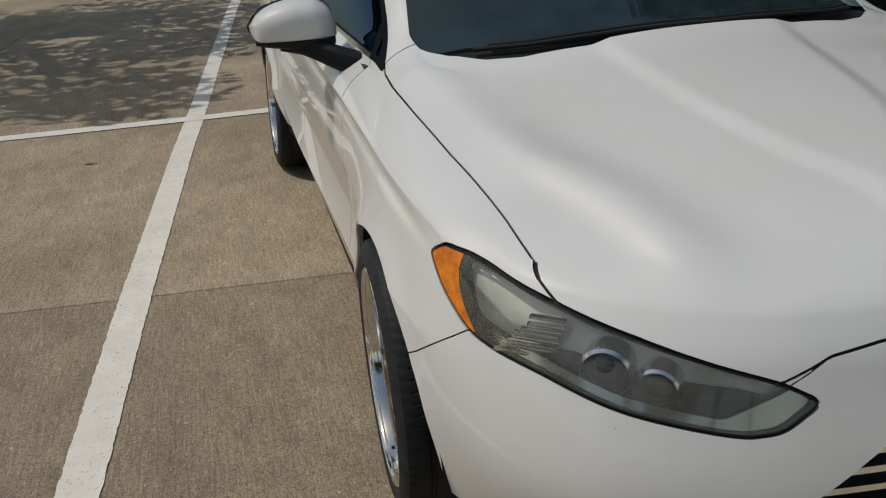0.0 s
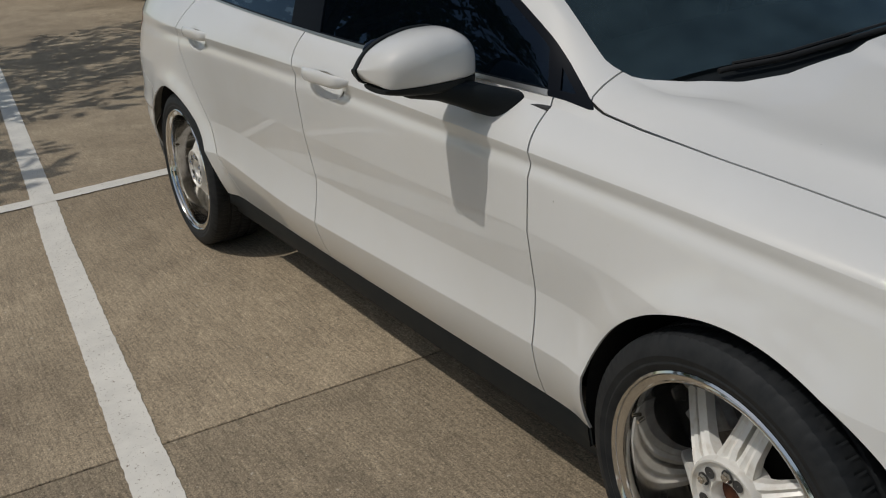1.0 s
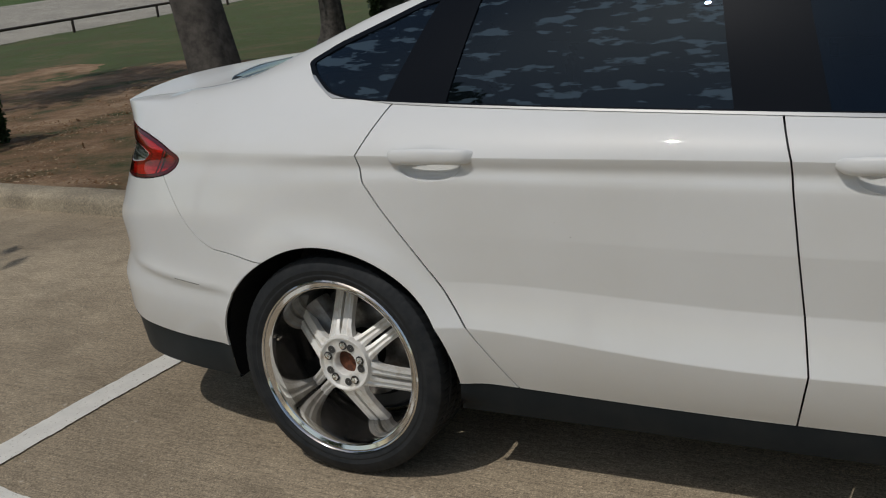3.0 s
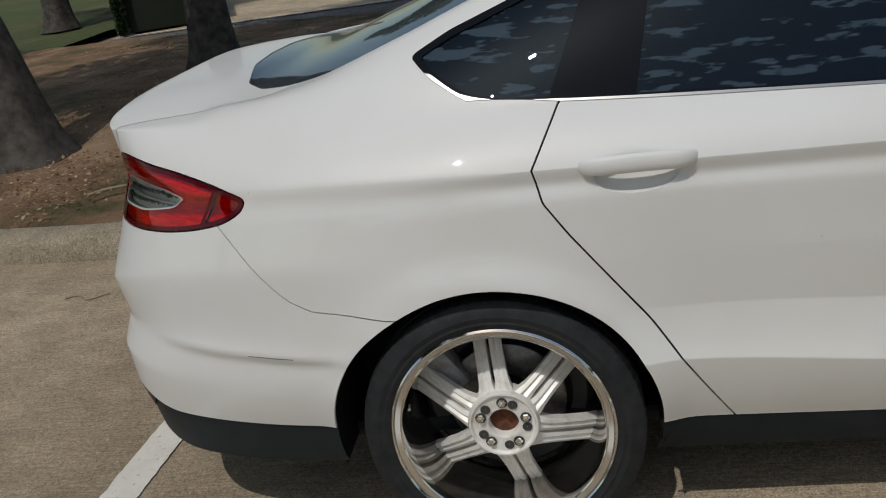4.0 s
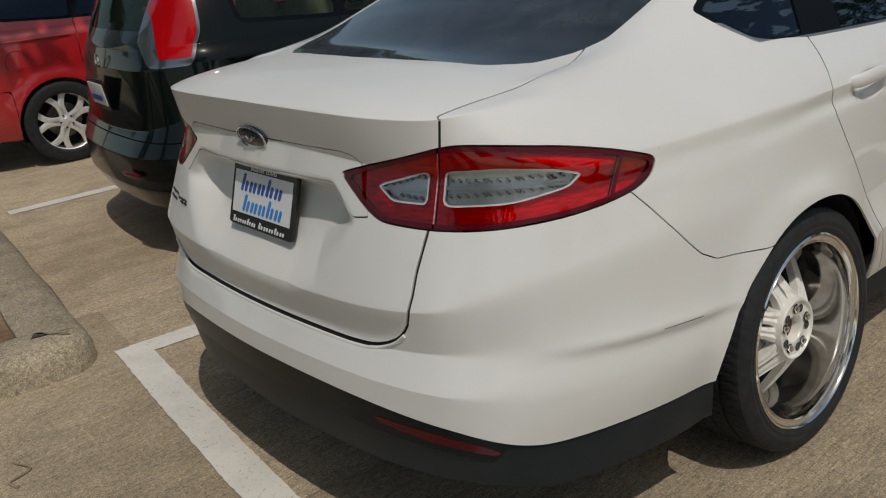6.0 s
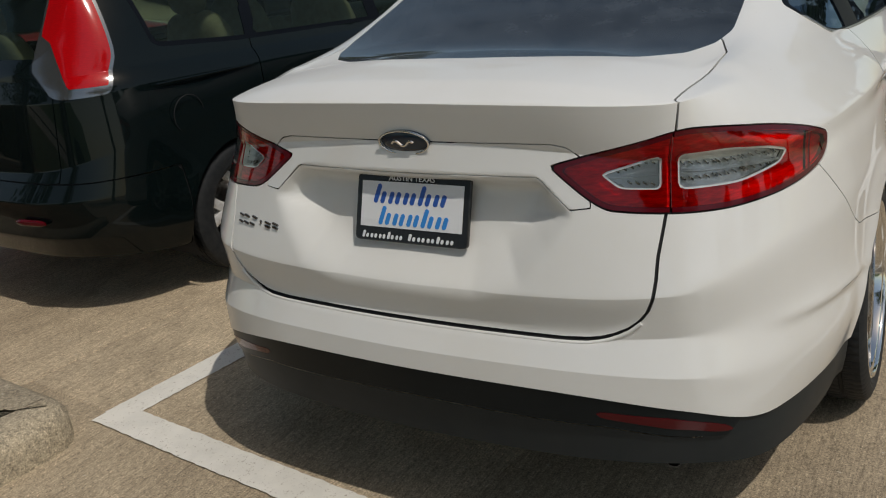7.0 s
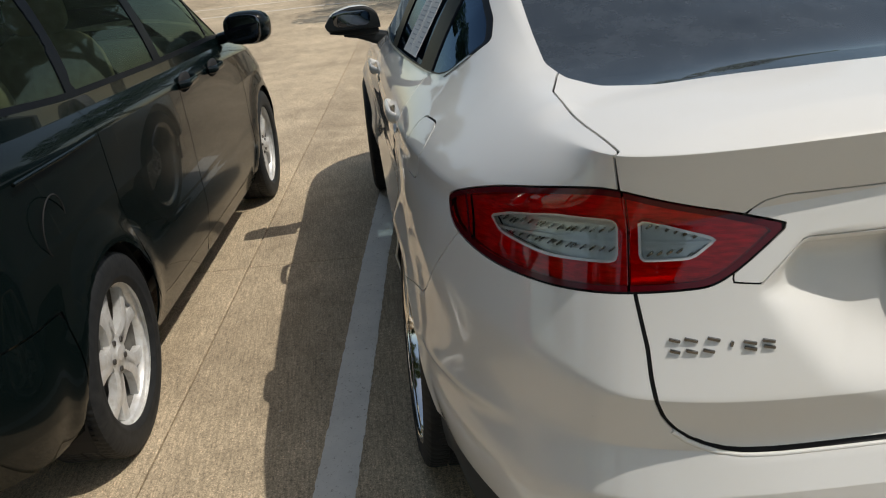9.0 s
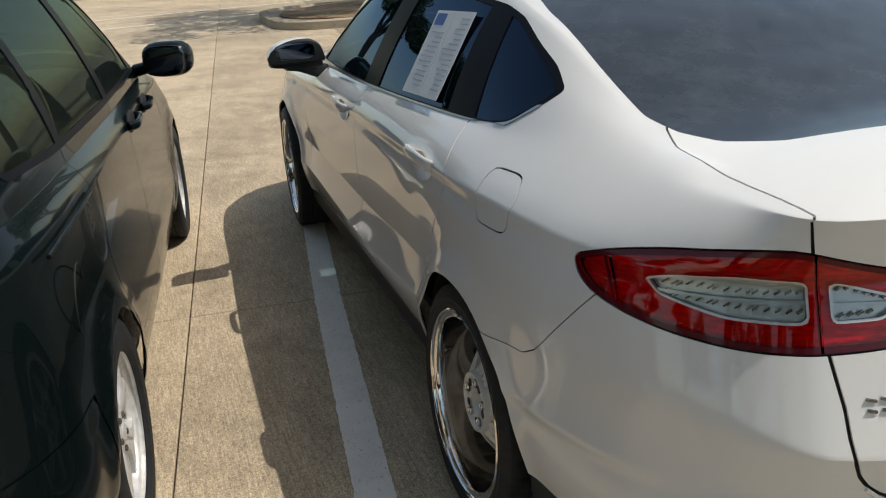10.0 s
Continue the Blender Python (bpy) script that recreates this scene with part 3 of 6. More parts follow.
def sedan_skin(n=28):
    rings = [ring(c, n) for c in (SILL, HEM, CREASE, DIP, FLANK, SHOULDER, BELT)]
    steps, bulge = (6, 12, 10, 10, 32, 14), (0.004, 0.006, -0.003, 0.0, -0.008, 0.012)
    plan = rings[5][:, :2]
    q = np.r_[0, np.cumsum(np.linalg.norm(np.diff(plan, axis=0), axis=1))]
    q = q[-1] - q
    rows = []
    side = smooth(1.9, 1.5, plan[:, :1]) * smooth(-2.3, -1.9, plan[:, :1])
    for k in range(6):
        a, b = rings[k], rings[k + 1]
        tan = np.gradient((a + b) / 2, axis=0)
        out = np.c_[-tan[:, 1], tan[:, 0], 0 * tan[:, 0]]
        out = out / (np.linalg.norm(out, axis=1, keepdims=True) + 1e-12)
        if out[len(out) // 2, 1] < 0:
            out = -out
        for t in (1 - np.cos(np.pi * np.linspace(0, 1, steps[k] + 1))) / 2 if k != 4 else np.linspace(0, 1, steps[k] + 1) ** 1:
            rows.append(a + (b - a) * t + out * bulge[k] * (4 * t * (1 - t) if k != 4 else math.exp(-(((t - .84) / .10) ** 2))) * (side if k != 5 else 1 + .6 * (1 - side) - 1.5 * smooth(-2.2, -2.36, plan[:, :1])))
        if k < 5:
            rows.pop()
    grid = np.array(rows)
    for ax in AXLES:
        r = np.hypot(grid[..., 0] - ax, grid[..., 2] - 0.337)
        grid[..., 1] += (.012 if ax > 0 else .022) * np.exp(-(((r - 0.37) / 0.05) ** 2)) * (grid[..., 1] > 0.7) * (grid[..., 2] > 0.25)
    for hx, hz in ((.02, .915), (-1.07, .94)):
        e = np.hypot((grid[..., 0] - hx) / 0.105, (grid[..., 2] - hz) / 0.036)
        grid[..., 1] -= 0.028 * smooth(1.0, 0.3, e) * (grid[..., 1] > 0.7)
    flat = np.c_[np.repeat(q[None], len(grid), 0).ravel(), grid[..., 2].ravel()]
    d = poly_distance(flat, RECESS).reshape(grid.shape[:2])
    deep = smooth(0.0, 1.0, -d / (.045 + .085 * smooth(.93, .82, grid[..., 2]))) * (0.056 + 0.028 * smooth(.76, .93, grid[..., 2]))
    grid[..., 0] += np.where(grid[..., 0] < -2, deep, 0)
    # the boot lid's lower edge sits a little in from the bumper's lip
    d = poly_distance(flat, LID_BACK).reshape(grid.shape[:2])
    grid[..., 0] += np.where(grid[..., 0] < -2, .011 * smooth(.012, -.012, d) * smooth(.70, .61, grid[..., 2]), 0)
    low = Skin(grid, q)
    low.rows = sum(steps[:1])
    b = rings[6]
    x = b[:, 0]
    ym, zm = RAIL(x).T
    zc = RIDGE(x)[:, 0]
    ym = np.minimum(ym, 0.85 * b[:, 1])
    rows = []
    for t in np.linspace(0, 1, 17)[:16]:
        y, z = b[:, 1] + (ym - b[:, 1]) * t, b[:, 2] + (zm - b[:, 2]) * t
        up = np.clip((zm - b[:, 2]) / 0.3, 0.15, 1)
        fade = np.minimum(1, b[:, 1] / .4)
        rows.append(np.c_[x, y + 0.010 * up * fade * 4 * t * (1 - t), z + 0.012 * fade * 4 * t * (1 - t)])
    for t in np.linspace(0, 1, 45):
        y = ym * (1 - t)
        e = 1 - (1 - t) ** 2
        rows.append(np.c_[x, y, zm + (zc - zm) * e])
    grid = np.array(rows)
    # the bonnet: one crown, a ridge beside each wing and a raised middle that narrows to the nose
    hx, hy = grid[..., 0], grid[..., 1]
    hood = smooth(1.0, 1.3, hx) * smooth(2.26, 2.05, hx)
    yb, zb = b[None, :, 1], b[None, :, 2]
    crown = zb + (zc[None] - zb) * (1 - (hy / np.maximum(yb, .05)) ** np.where(hx > 0, 2, 3.4))
    grid[..., 2] += (smooth(1.15, 1.35, hx) + smooth(-2.03, -2.14, hx)) * (crown - grid[..., 2])
    yr = HOOD_RIDGE(hx)[..., 0]
    ym2 = HOOD_DOME(hx)[..., 0]
    grid[..., 2] += hood * ((.013 + .012 * smooth(1.4, 1.8, hx)) * np.exp(-(((hy - yr) / np.where(hy > yr, .042, .095)) ** 2)) + 0.0105 * np.clip((.040 - hy + ym2) / .050, 0, 1))
    # the edge of the wings, bonnet and boot is rolled over, not sharp
    both = np.vstack([low.v.reshape(-1, len(q), 3), grid[1:]])
    mid = len(both) - len(grid)
    roll = (smooth(.95, 1.25, x) + smooth(-1.2, -1.7, x) * smooth(-2.34, -1.85, x))[None, :, None]
    ease = np.clip(1 - ((np.arange(-9, 10) / 9.0) ** 2), 0, 1)[:, None, None]
    for _ in range(26):
        b = both[mid - 9 : mid + 10]
        b += .5 * roll * ease * ((both[mid - 10 : mid + 9] + both[mid - 8 : mid + 11]) / 2 - b)
    # the nose is one moulding without steps
    front = smooth(1.80, 2.02, both[5 : mid - 3, :, :1]) * .5
    for _ in range(70):
        b = both[5 : mid - 3]
        b += front * ((both[4 : mid - 4] + both[6 : mid - 2]) / 2 - b)
    # the bumper's corners are softly moulded, the creases fade out on them
    corner = (smooth(.60, .80, q) * smooth(1.75, 1.35, q))[None, :, None] * .5
    for _ in range(16):
        b = both[8 : mid - 12]
        b += corner * ((both[7 : mid - 13] + both[9 : mid - 11]) / 2 - b)
    # a short sharp crease runs low along each rear corner
    tan = np.gradient(plan, axis=0)
    away = np.c_[-tan[:, 1], tan[:, 0]] / (np.linalg.norm(tan, axis=1, keepdims=True) + 1e-12)
    away *= np.sign(away[len(away) // 2, 1])
    zz = both[:mid, :, 2]
    edge = .588 - .075 * (q - .95)
    lift = .012 * smooth(.76, 1.0, q) * smooth(1.40, 1.15, q) * np.exp(-np.clip(zz - edge, 0, 1) / .045) * smooth(-.030, -.002, zz - edge)
    both[:mid, :, :2] += lift[..., None] * away[None]
    low.v, grid = both[: mid + 1].reshape(-1, 3).copy(), both[mid:].copy()
    high = Skin(grid, q)
    k, m = len(low.v), len(low.tri) // 2
    s = low.join(high)
    s.weld()
    cols = len(q) - 1
    sill = np.zeros(2 * m, bool)
    sill[: low.rows * cols] = sill[m : m + low.rows * cols] = True
    return s, s.tri[: 2 * m][~sill], s.tri[: 2 * m][sill], s.tri[2 * m :]


# ---------------------------------------------------------------- things and parts
def thing(name, label, category, group="", m=None):
    ob = new(name)
    ob.empty_display_size = 0.1
    if m is not None:
        ob.matrix_world = m
    return tagged(ob, label, category, group)


def part(name, shape, material, parent=None, label="", m=None):
    """Links a bmesh or a mesh as one object under a thing or a part."""
    if isinstance(shape, bmesh.types.BMesh):
        me = bpy.data.meshes.new(name)
        shape.to_mesh(me)
        shape.free()
    else:
        me = shape
    if material is not None and not me.materials:
        me.materials.append(material)
    ob = new(name, me)
    if parent is not None:
        ob.parent = parent
    if m is not None:
        ob.matrix_basis = m
    return tagged(ob, label)


def soft(bm, angle=35):
    for f in bm.faces:
        f.smooth = True
    bm.normal_update()
    for e in bm.edges:
        if len(e.link_faces) == 2 and e.calc_face_angle(0) > radians(angle):
            e.smooth = False
    return bm


def box(size, at=(0, 0, 0), bevel=0.0, m=None, seg=2):
    bm = bmesh.new()
    bmesh.ops.create_cube(bm, size=1, matrix=(m or Matrix()) @ Matrix.Translation(at) @ Matrix.Diagonal((*size, 1)))
    if bevel:
        bmesh.ops.bevel(bm, geom=bm.edges[:], offset=bevel, segments=seg, profile=0.6, affect="EDGES")
    return soft(bm)


def merge(*parts):
    out = bmesh.new()
    for p in parts:
        me = bpy.data.meshes.new("tmp")
        p.to_mesh(me)
        p.free()
        out.from_mesh(me)
        bpy.data.meshes.remove(me)
    return out


def lathe(profile, seg=72, close=False):
    """A turned body round the y axis from (radius, y) pairs."""
    bm = bmesh.new()
    rings = []
    for r, y in profile:
        rings.append([bm.verts.new((r * math.cos(a), y, r * math.sin(a))) for a in np.linspace(0, 2 * math.pi, seg, endpoint=False)])
    pairs = list(zip(rings, rings[1:])) + ([(rings[-1], rings[0])] if close else [])
    for a, b in pairs:
        for i in range(seg):
            j = (i + 1) % seg
            bm.faces.new((a[i], a[j], b[j], b[i]))
    bmesh.ops.recalc_face_normals(bm, faces=bm.faces[:])
    return soft(bm, 40)


def sweep(path, radii, seg=12, squash=1.0, up=(0, 0, 1), cap=True):
    """A tube along a path; squash flattens it along up."""
    bm = bmesh.new()
    p = [Vector(v) for v in path]
    rings = []
    for i, c in enumerate(p):
        t = (p[min(i + 1, len(p) - 1)] - p[max(i - 1, 0)]).normalized()
        s = t.cross(Vector(up)).normalized()
        u = s.cross(t)
        r = radii[i] if hasattr(radii, "__len__") else radii
        rings.append([bm.verts.new(c + s * r * math.cos(a) + u * r * squash * math.sin(a)) for a in np.linspace(0, 2 * math.pi, seg, endpoint=False)])
    for a, b in zip(rings, rings[1:]):
        for i in range(seg):
            bm.faces.new((a[i], a[(i + 1) % seg], b[(i + 1) % seg], b[i]))
    if cap:
        bm.faces.new(rings[0]), bm.faces.new(rings[-1])
    bmesh.ops.recalc_face_normals(bm, faces=bm.faces[:])
    return soft(bm, 50)


def blob(size, at=(0, 0, 0), power=2.5, seg=32):
    """A rounded block: a superellipsoid."""
    bm = bmesh.new()
    bmesh.ops.create_uvsphere(bm, u_segments=seg, v_segments=seg // 2, radius=1)
    for v in bm.verts:
        d = (abs(v.co.x) ** power + abs(v.co.y) ** power + abs(v.co.z) ** power) ** (1 / power)
        v.co = Vector((v.co.x / d * size[0] + at[0], v.co.y / d * size[1] + at[1], v.co.z / d * size[2] + at[2]))
    return soft(bm, 60)


def extrude(poly, depth, bevel=0.0):
    """A flat outline in (x, z), given depth along y, centred."""
    bm = bmesh.new()
    f = bm.faces.new([bm.verts.new((x, -depth / 2, z)) for x, z in poly])
    r = bmesh.ops.extrude_face_region(bm, geom=[f])
    for v in r["geom"]:
        if isinstance(v, bmesh.types.BMVert):
            v.co.y += depth
    bmesh.ops.recalc_face_normals(bm, faces=bm.faces[:])
    if bevel:
        bmesh.ops.bevel(bm, geom=bm.edges[:], offset=bevel, segments=1, affect="EDGES")
    return soft(bm)


def written(text, size, material, parent, m, depth=0.001, shear=0.0, name="lettering"):
    c = bpy.data.curves.new(name, "FONT")
    c.body, c.size, c.extrude, c.align_x, c.align_y, c.shear = text, size, depth, "CENTER", "CENTER", shear
    tmp = bpy.data.objects.new(name, c)
    scene.collection.objects.link(tmp)
    me = bpy.data.meshes.new_from_object(tmp)
    bpy.data.objects.remove(tmp)
    bpy.data.curves.remove(c)
    me.materials.clear()
    return part(name, me, material, parent, m=m)


# ---------------------------------------------------------------- wheels
def tyre_mesh(r, rim, half, cuts=84):
    """A tyre with ribs round it and curved cuts across the ribs and shoulders."""
    prof = [(rim - .004, -half * .86), (rim + .012, -half * .97), (rim + .020, -half * .985), (rim + .024, -half * .975), (rim + .036, -half), (r - .03, -half * .98), (r - .012, -half * .92), (r - .004, -half * .86)]
    for k in range(4):
        y0 = -half * .80 + k * half * .42
        prof += [(r - .001, y0), (r, y0 + half * .14), (r, y0 + half * .22), (r - .001, y0 + half * .31), (r - .007, y0 + half * .325), (r - .007, y0 + half * .39)]
    prof = prof[:-2] + [(r - .004, half * .86), (r - .012, half * .92), (r - .03, half * .98), (rim + .036, half), (rim + .024, half * .975), (rim + .020, half * .985), (rim + .012, half * .97), (rim - .004, half * .86)]
    seg = cuts * 6
    a = np.linspace(0, 2 * math.pi, seg, endpoint=False)
    k = np.arange(seg)
    rows = []
    for rr, y in prof:
        e = abs(y) / half
        lead = 0
        if rr > r - .013 and rr != r - .007:
            lead = int(round(7 * e * e)) if y > 0 else -int(round(7 * e * e)) + 3
            rr = np.where((k + lead) % 6 == 0, rr - .0026, rr)
        rr = rr * np.ones(seg)
        rows.append(np.c_[rr * np.cos(a), np.full(seg, y), rr * np.sin(a)])
    n = len(rows)
    f = [(j * seg + i, j * seg + (i + 1) % seg, (j + 1) * seg + (i + 1) % seg, (j + 1) * seg + i) for j in range(n - 1) for i in range(seg)]
    me = bpy.data.meshes.new("tyre")
    me.from_pydata(np.vstack(rows).tolist(), [], f)
    bm = bmesh.new()
    bm.from_mesh(me)
    bmesh.ops.recalc_face_normals(bm, faces=bm.faces[:])
    soft(bm, 28).to_mesh(me)
    bm.free()
    return me


TYRES = {}


def dish_wheel(parent, m, spin, back=1):
    """A wide six-spoke dish wheel: y points outward, the hub's middle is the origin."""
    w = part("wheel", lathe([(.266, .044), (.269, .052), (.268, .060), (.264, .063), (.260, .060), (.2585, .054), (.247, .050), (.245, .053), (.242, .051), (.240, .044), (.239, .026)], 96), MAT["chrome"], parent, "deep chrome wheel with dusty spokes", m)
    part("rim_barrel", lathe([(.239, .026), (.236, -.03), (.232, -.06), (.226, -.10), (.222, -.15), (.238, -.16), (.262, -.165), (.266, -.16)], 96), MAT["dull_chrome"], w, "dusty chrome barrel")
    if not TYRES:
        TYRES["sedan"] = tyre_mesh(.337, .262, .118)
    part("tyre", TYRES["sedan"], MAT["rubber"], w, "black low-profile tyre", pose(0, -.052, 0))
    for k in range(6):
        bm = bmesh.new()
        rows = [(.060, .047, .016), (.082, .0415, .011), (.104, .0365, .000), (.137, .0345, -.022), (.185, .0345, -.056), (.230, .037, -.090)]
        # two ribs with a slot between them, joined at the hub
        for side in (-1, 1):
            prof = []
            for r, wdt, y in rows:
                i0 = .0045 if r > .1 else 0.0
                lo, hi = i0 * side, wdt * side
                third = lo + (hi - lo) * .28
                two = lo + (hi - lo) * .72
                prof.append([bm.verts.new(c) for c in ((lo, y - .03, r), (lo, y - .004, r), (third, y, r), ((third + two) / 2, y - .006, r), (two, y, r), (hi, y - .006, r), (hi * .96, y - .03, r))])
            for a, b in zip(prof, prof[1:]):
                for i in range(6):
                    bm.faces.new((a[i], a[i + 1], b[i + 1], b[i]) if side > 0 else (b[i], b[i + 1], a[i + 1], a[i]))
        bmesh.ops.recalc_face_normals(bm, faces=bm.faces[:])
        part("spoke", soft(bm, 30), MAT["spoke"], w, m=pose(0, 0, 0, 0, spin + 60 * k, 0))
    part("hub", lathe([(.036, -.05), (.036, -.008), (.039, -.004), (.074, -.002), (.079, .005), (.083, .005), (.087, -.004), (.087, -.05)], 64), MAT["spoke"], w, m=pose(0, .018, 0))
    part("centre_bore", lathe([(.001, -.03), (.030, -.03), (.037, -.032)], 48), MAT["rust"], w, "rusty open hub bore", pose(0, .018, 0))
    for k in range(5):
        a = math.radians(72 * k + 20)
        # flat dark discs: the shade of the lug recesses is put into their colour
        part("lug_hole", lathe([(.001, -.0005), (.0125, -.0005), (.0135, .0005)], 20), MAT["recess_shade"], w, m=pose(.057 * math.cos(a), .018, .057 * math.sin(a)))
        part("lug_nut", lathe([(.0105, -.010), (.0105, .004), (.008, .009), (.001, .011)], 6), MAT["chrome"], w, m=pose(.057 * math.cos(a), .018, .057 * math.sin(a)))
    for k in range(5):
        a = math.radians(72 * k + 46)
        part("lug_hole", lathe([(.001, -.0005), (.011, -.0005), (.012, .0005)], 20), MAT["recess_shade"], w, m=pose(.057 * math.cos(a), .018, .057 * math.sin(a)))
    part("brake_disc", lathe([(.07, -.108), (.145, -.108), (.150, -.111), (.150, -.13), (.07, -.13)], 64), MAT["disc"], w, "worn steel brake disc")
    part("backing_plate", lathe([(.001, -.158), (.215, -.158), (.218, -.163)], 48), MAT["black"], w)
    part("brake_caliper", box((.06, .07, .115), (0, 0, 0), .012), MAT["caliper"], w, "grey brake caliper", pose(back * .138, -.116, .098, 0, back * 35, 0))
    part("caliper_arm", box((.11, .03, .035), (0, 0, 0), .008), MAT["caliper"], w, "", pose(back * .165, -.100, .075, 0, back * 55, 0))
    # shield coloured dark to stand for the shade between the spokes
    part("dust_shield", lathe([(.165, -.145), (.200, -.141), (.205, -.147)], 64), MAT["recess_shade"], w, "brake dust shield coloured dark for the shade behind the spokes")
    part("valve", sweep([(0, .0, 0), (-.004, .02, 0)], .004, 8), MAT["chrome"], w, m=pose(.225, .01, .06))
    return w


# ---------------------------------------------------------------- the white sedan
def white_sedan():
    car = thing("sedan", "white four-door sedan with chrome dish wheels, parked across a line", "car", m=pose(0, 0, 0))
    sk, low, sill, high = sedan_skin()
    P = MAT["paint"]
    flat = {"xz": lambda: sk.v[:, [0, 2]], "qz": lambda: np.c_[sk.q, sk.v[:, 2]], "xy": lambda: sk.v[:, :2]}
    seams = []

    def field(kind, poly, k=0.0):
        f = poly_distance(flat[kind](), rounded(poly, 5, k) if k else poly)
        if kind == "xz":
            f = np.maximum(f, 0.45 - sk.v[:, 1])
        return f

    def cut(tri, kind, poly, gap=0.0, k=0.0, under=.022):
        """Inside and outside of an outline, with a gap left between them."""
        full = tri
        if gap:
            f = field(kind, poly, k)
            near = (f < .022) & (f > -under)
            pick = full[near[full].all(1)]
            if len(pick):
                seams.append(pick)
        inside, out = sk.split(tri, field(kind, poly, k) + gap / 2)
        if gap:
            _, out = sk.split(out, field(kind, poly, k) - gap / 2)
        return inside, out

    G = 0.0045
    for ax in AXLES:
        def arch():
            dx = sk.v[:, 0] - ax
            if ax > 0:
                dx = np.where(dx > 0, dx * (1 - .11 * smooth(.1, .34, dx)), dx)
            else:
                dx = np.where(dx < 0, dx * (1 - .08 * smooth(.1, .34, -dx)), dx)
            return np.maximum(np.hypot(dx, sk.v[:, 2] - .337) - .376, .5 - sk.v[:, 1])
        _, low = sk.split(low, arch())
        _, sill = sk.split(sill, arch())
    # side windows
    both = np.vstack([low, high])
    win, high = cut(high, "xz", WINDOWS, 0, .3)
    inner, rim = sk.split(win, field("xz", WINDOWS, .3) + .014)
    chrome_rim, black_rim = sk.split(rim, np.maximum(sk.v[:, 2] - .010 - along(WINDOWS[:10])(sk.v[:, 0])[:, 0], sk.v[:, 0] - .875))
    glass = {}
    for key, poly in (("front_window", FRONT_GLASS), ("rear_window", REAR_GLASS), ("quarter_window", QUARTER_GLASS), ("sail_window", SAIL_GLASS)):
        glass[key], inner = cut(inner, "xz", poly)
    # lamps
    tail, low = cut(low, "qz", TAIL_LAMP, .004, .8, .006)
    head, low = cut(low, "qz", HEAD_LAMP, .005, .5, .006)
    # top panels
    shield, high = cut(high, "xy", WINDSHIELD)
    back, high = cut(high, "xy", BACKLIGHT, 0, .2)
    lid_top, high = cut(high, "xy", LID_TOP, G)
    hood_top, high = cut(high, "xy", HOOD_TOP, G)
    garnish, low = cut(low, "qz", GARNISH, .003)
    lid_back, low = cut(low, "qz", LID_BACK, .007)
    hood_nose, low = cut(low, "qz", HOOD_FRONT, G)
    grille, low = cut(low, "qz", GRILLE)
    nose, low = cut(low, "qz", NOSE, .003)
    rump, low = cut(low, "qz", TAIL, .003)
    rest = np.vstack([low, high])
    front_door, rest = cut(rest, "xz", FRONT_DOOR, G)
    rear_door, rest = cut(rest, "xz", REAR_DOOR, G)
    fender, shell = sk.split(rest, np.maximum(.5 - sk.v[:, 0], sk.v[:, 2] - 1.03))
    filler, shell_left = cut(shell, "xz", FUEL_DOOR, .0036, .5)

    def ribbon(tri, g, w):
        """The band where |g| < w, and the rest."""
        below, above = sk.split(tri, g() - w)
        lo, mid_ = sk.split(below, g() + w)
        return mid_, np.vstack([lo, above])

    def spot(tri, qk, zk):
        """The skin's point and normal nearest to a place on its flat outline."""
        own = np.unique(tri)
        i = own[np.argmin((sk.q[own] - qk) ** 2 + (sk.v[own, 2] - zk) ** 2)]
        return sk.v[i], sk.n[i]

    HANDLES = {"rear": (-1.202, -.941, .953), "front": (-.118, .151, .93)}

    def scoop(tri, key):
        """Cuts the finger scoop out of a door's skin: what is left, and the scoop's rim."""
        x0, x1, z = HANDLES[key]
        xc, zc = (x0 + x1) / 2 - .004, z - .020
        own = np.unique(tri)
        near = own[np.hypot(sk.v[own, 0] - xc, sk.v[own, 2] - zc) < .14]
        fit = np.linalg.lstsq(np.c_[np.ones(len(near)), sk.v[near, 0], sk.v[near, 2], sk.v[near, 2] ** 2], sk.v[near, 1], rcond=None)[0]
        _, rest_ = sk.split(tri, np.hypot((sk.v[:, 0] - xc) / .088, (sk.v[:, 2] - zc) / .040) - 1)
        return rest_, (xc, zc, fit)

    def scoop_mesh(rim_, side):
        xc, zc, fit = rim_
        bm = bmesh.new()
        rows_ = []
        for s_ in (1.06, 1.0, .96, .88, .75, .55, .3, .02):
            depth = .024 * math.sqrt(max(0, 1 - s_ * s_)) + .0015
            row = []
            for a in np.linspace(0, 2 * math.pi, 40, endpoint=False):
                x, z = xc + .088 * s_ * math.cos(a), zc + .040 * s_ * math.sin(a)
                row.append(bm.verts.new((x, side * (fit[0] + fit[1] * x + fit[2] * z + fit[3] * z * z - depth), z)))
            rows_.append(row)
        for p, q_ in zip(rows_, rows_[1:]):
            for i in range(40):
                bm.faces.new((p[i], p[(i + 1) % 40], q_[(i + 1) % 40], q_[i]))
        bmesh.ops.recalc_face_normals(bm, faces=bm.faces[:])
        return soft(bm, 60)

    front_door, front_rim = scoop(front_door, "front")
    rear_door, rear_rim = scoop(rear_door, "rear")

    def put(name, tri, material, sides, label="", shift=0.0, skirt=0.006, parent=car):
        return part(name, skin_mesh(name, sk, tri, material, sides, shift, skirt), material, parent, label)

    put("body_shell", shell, P, (-1,))
    put("body_shell", shell_left, P, (1,))
    put("fuel_door", filler, P, (1,))
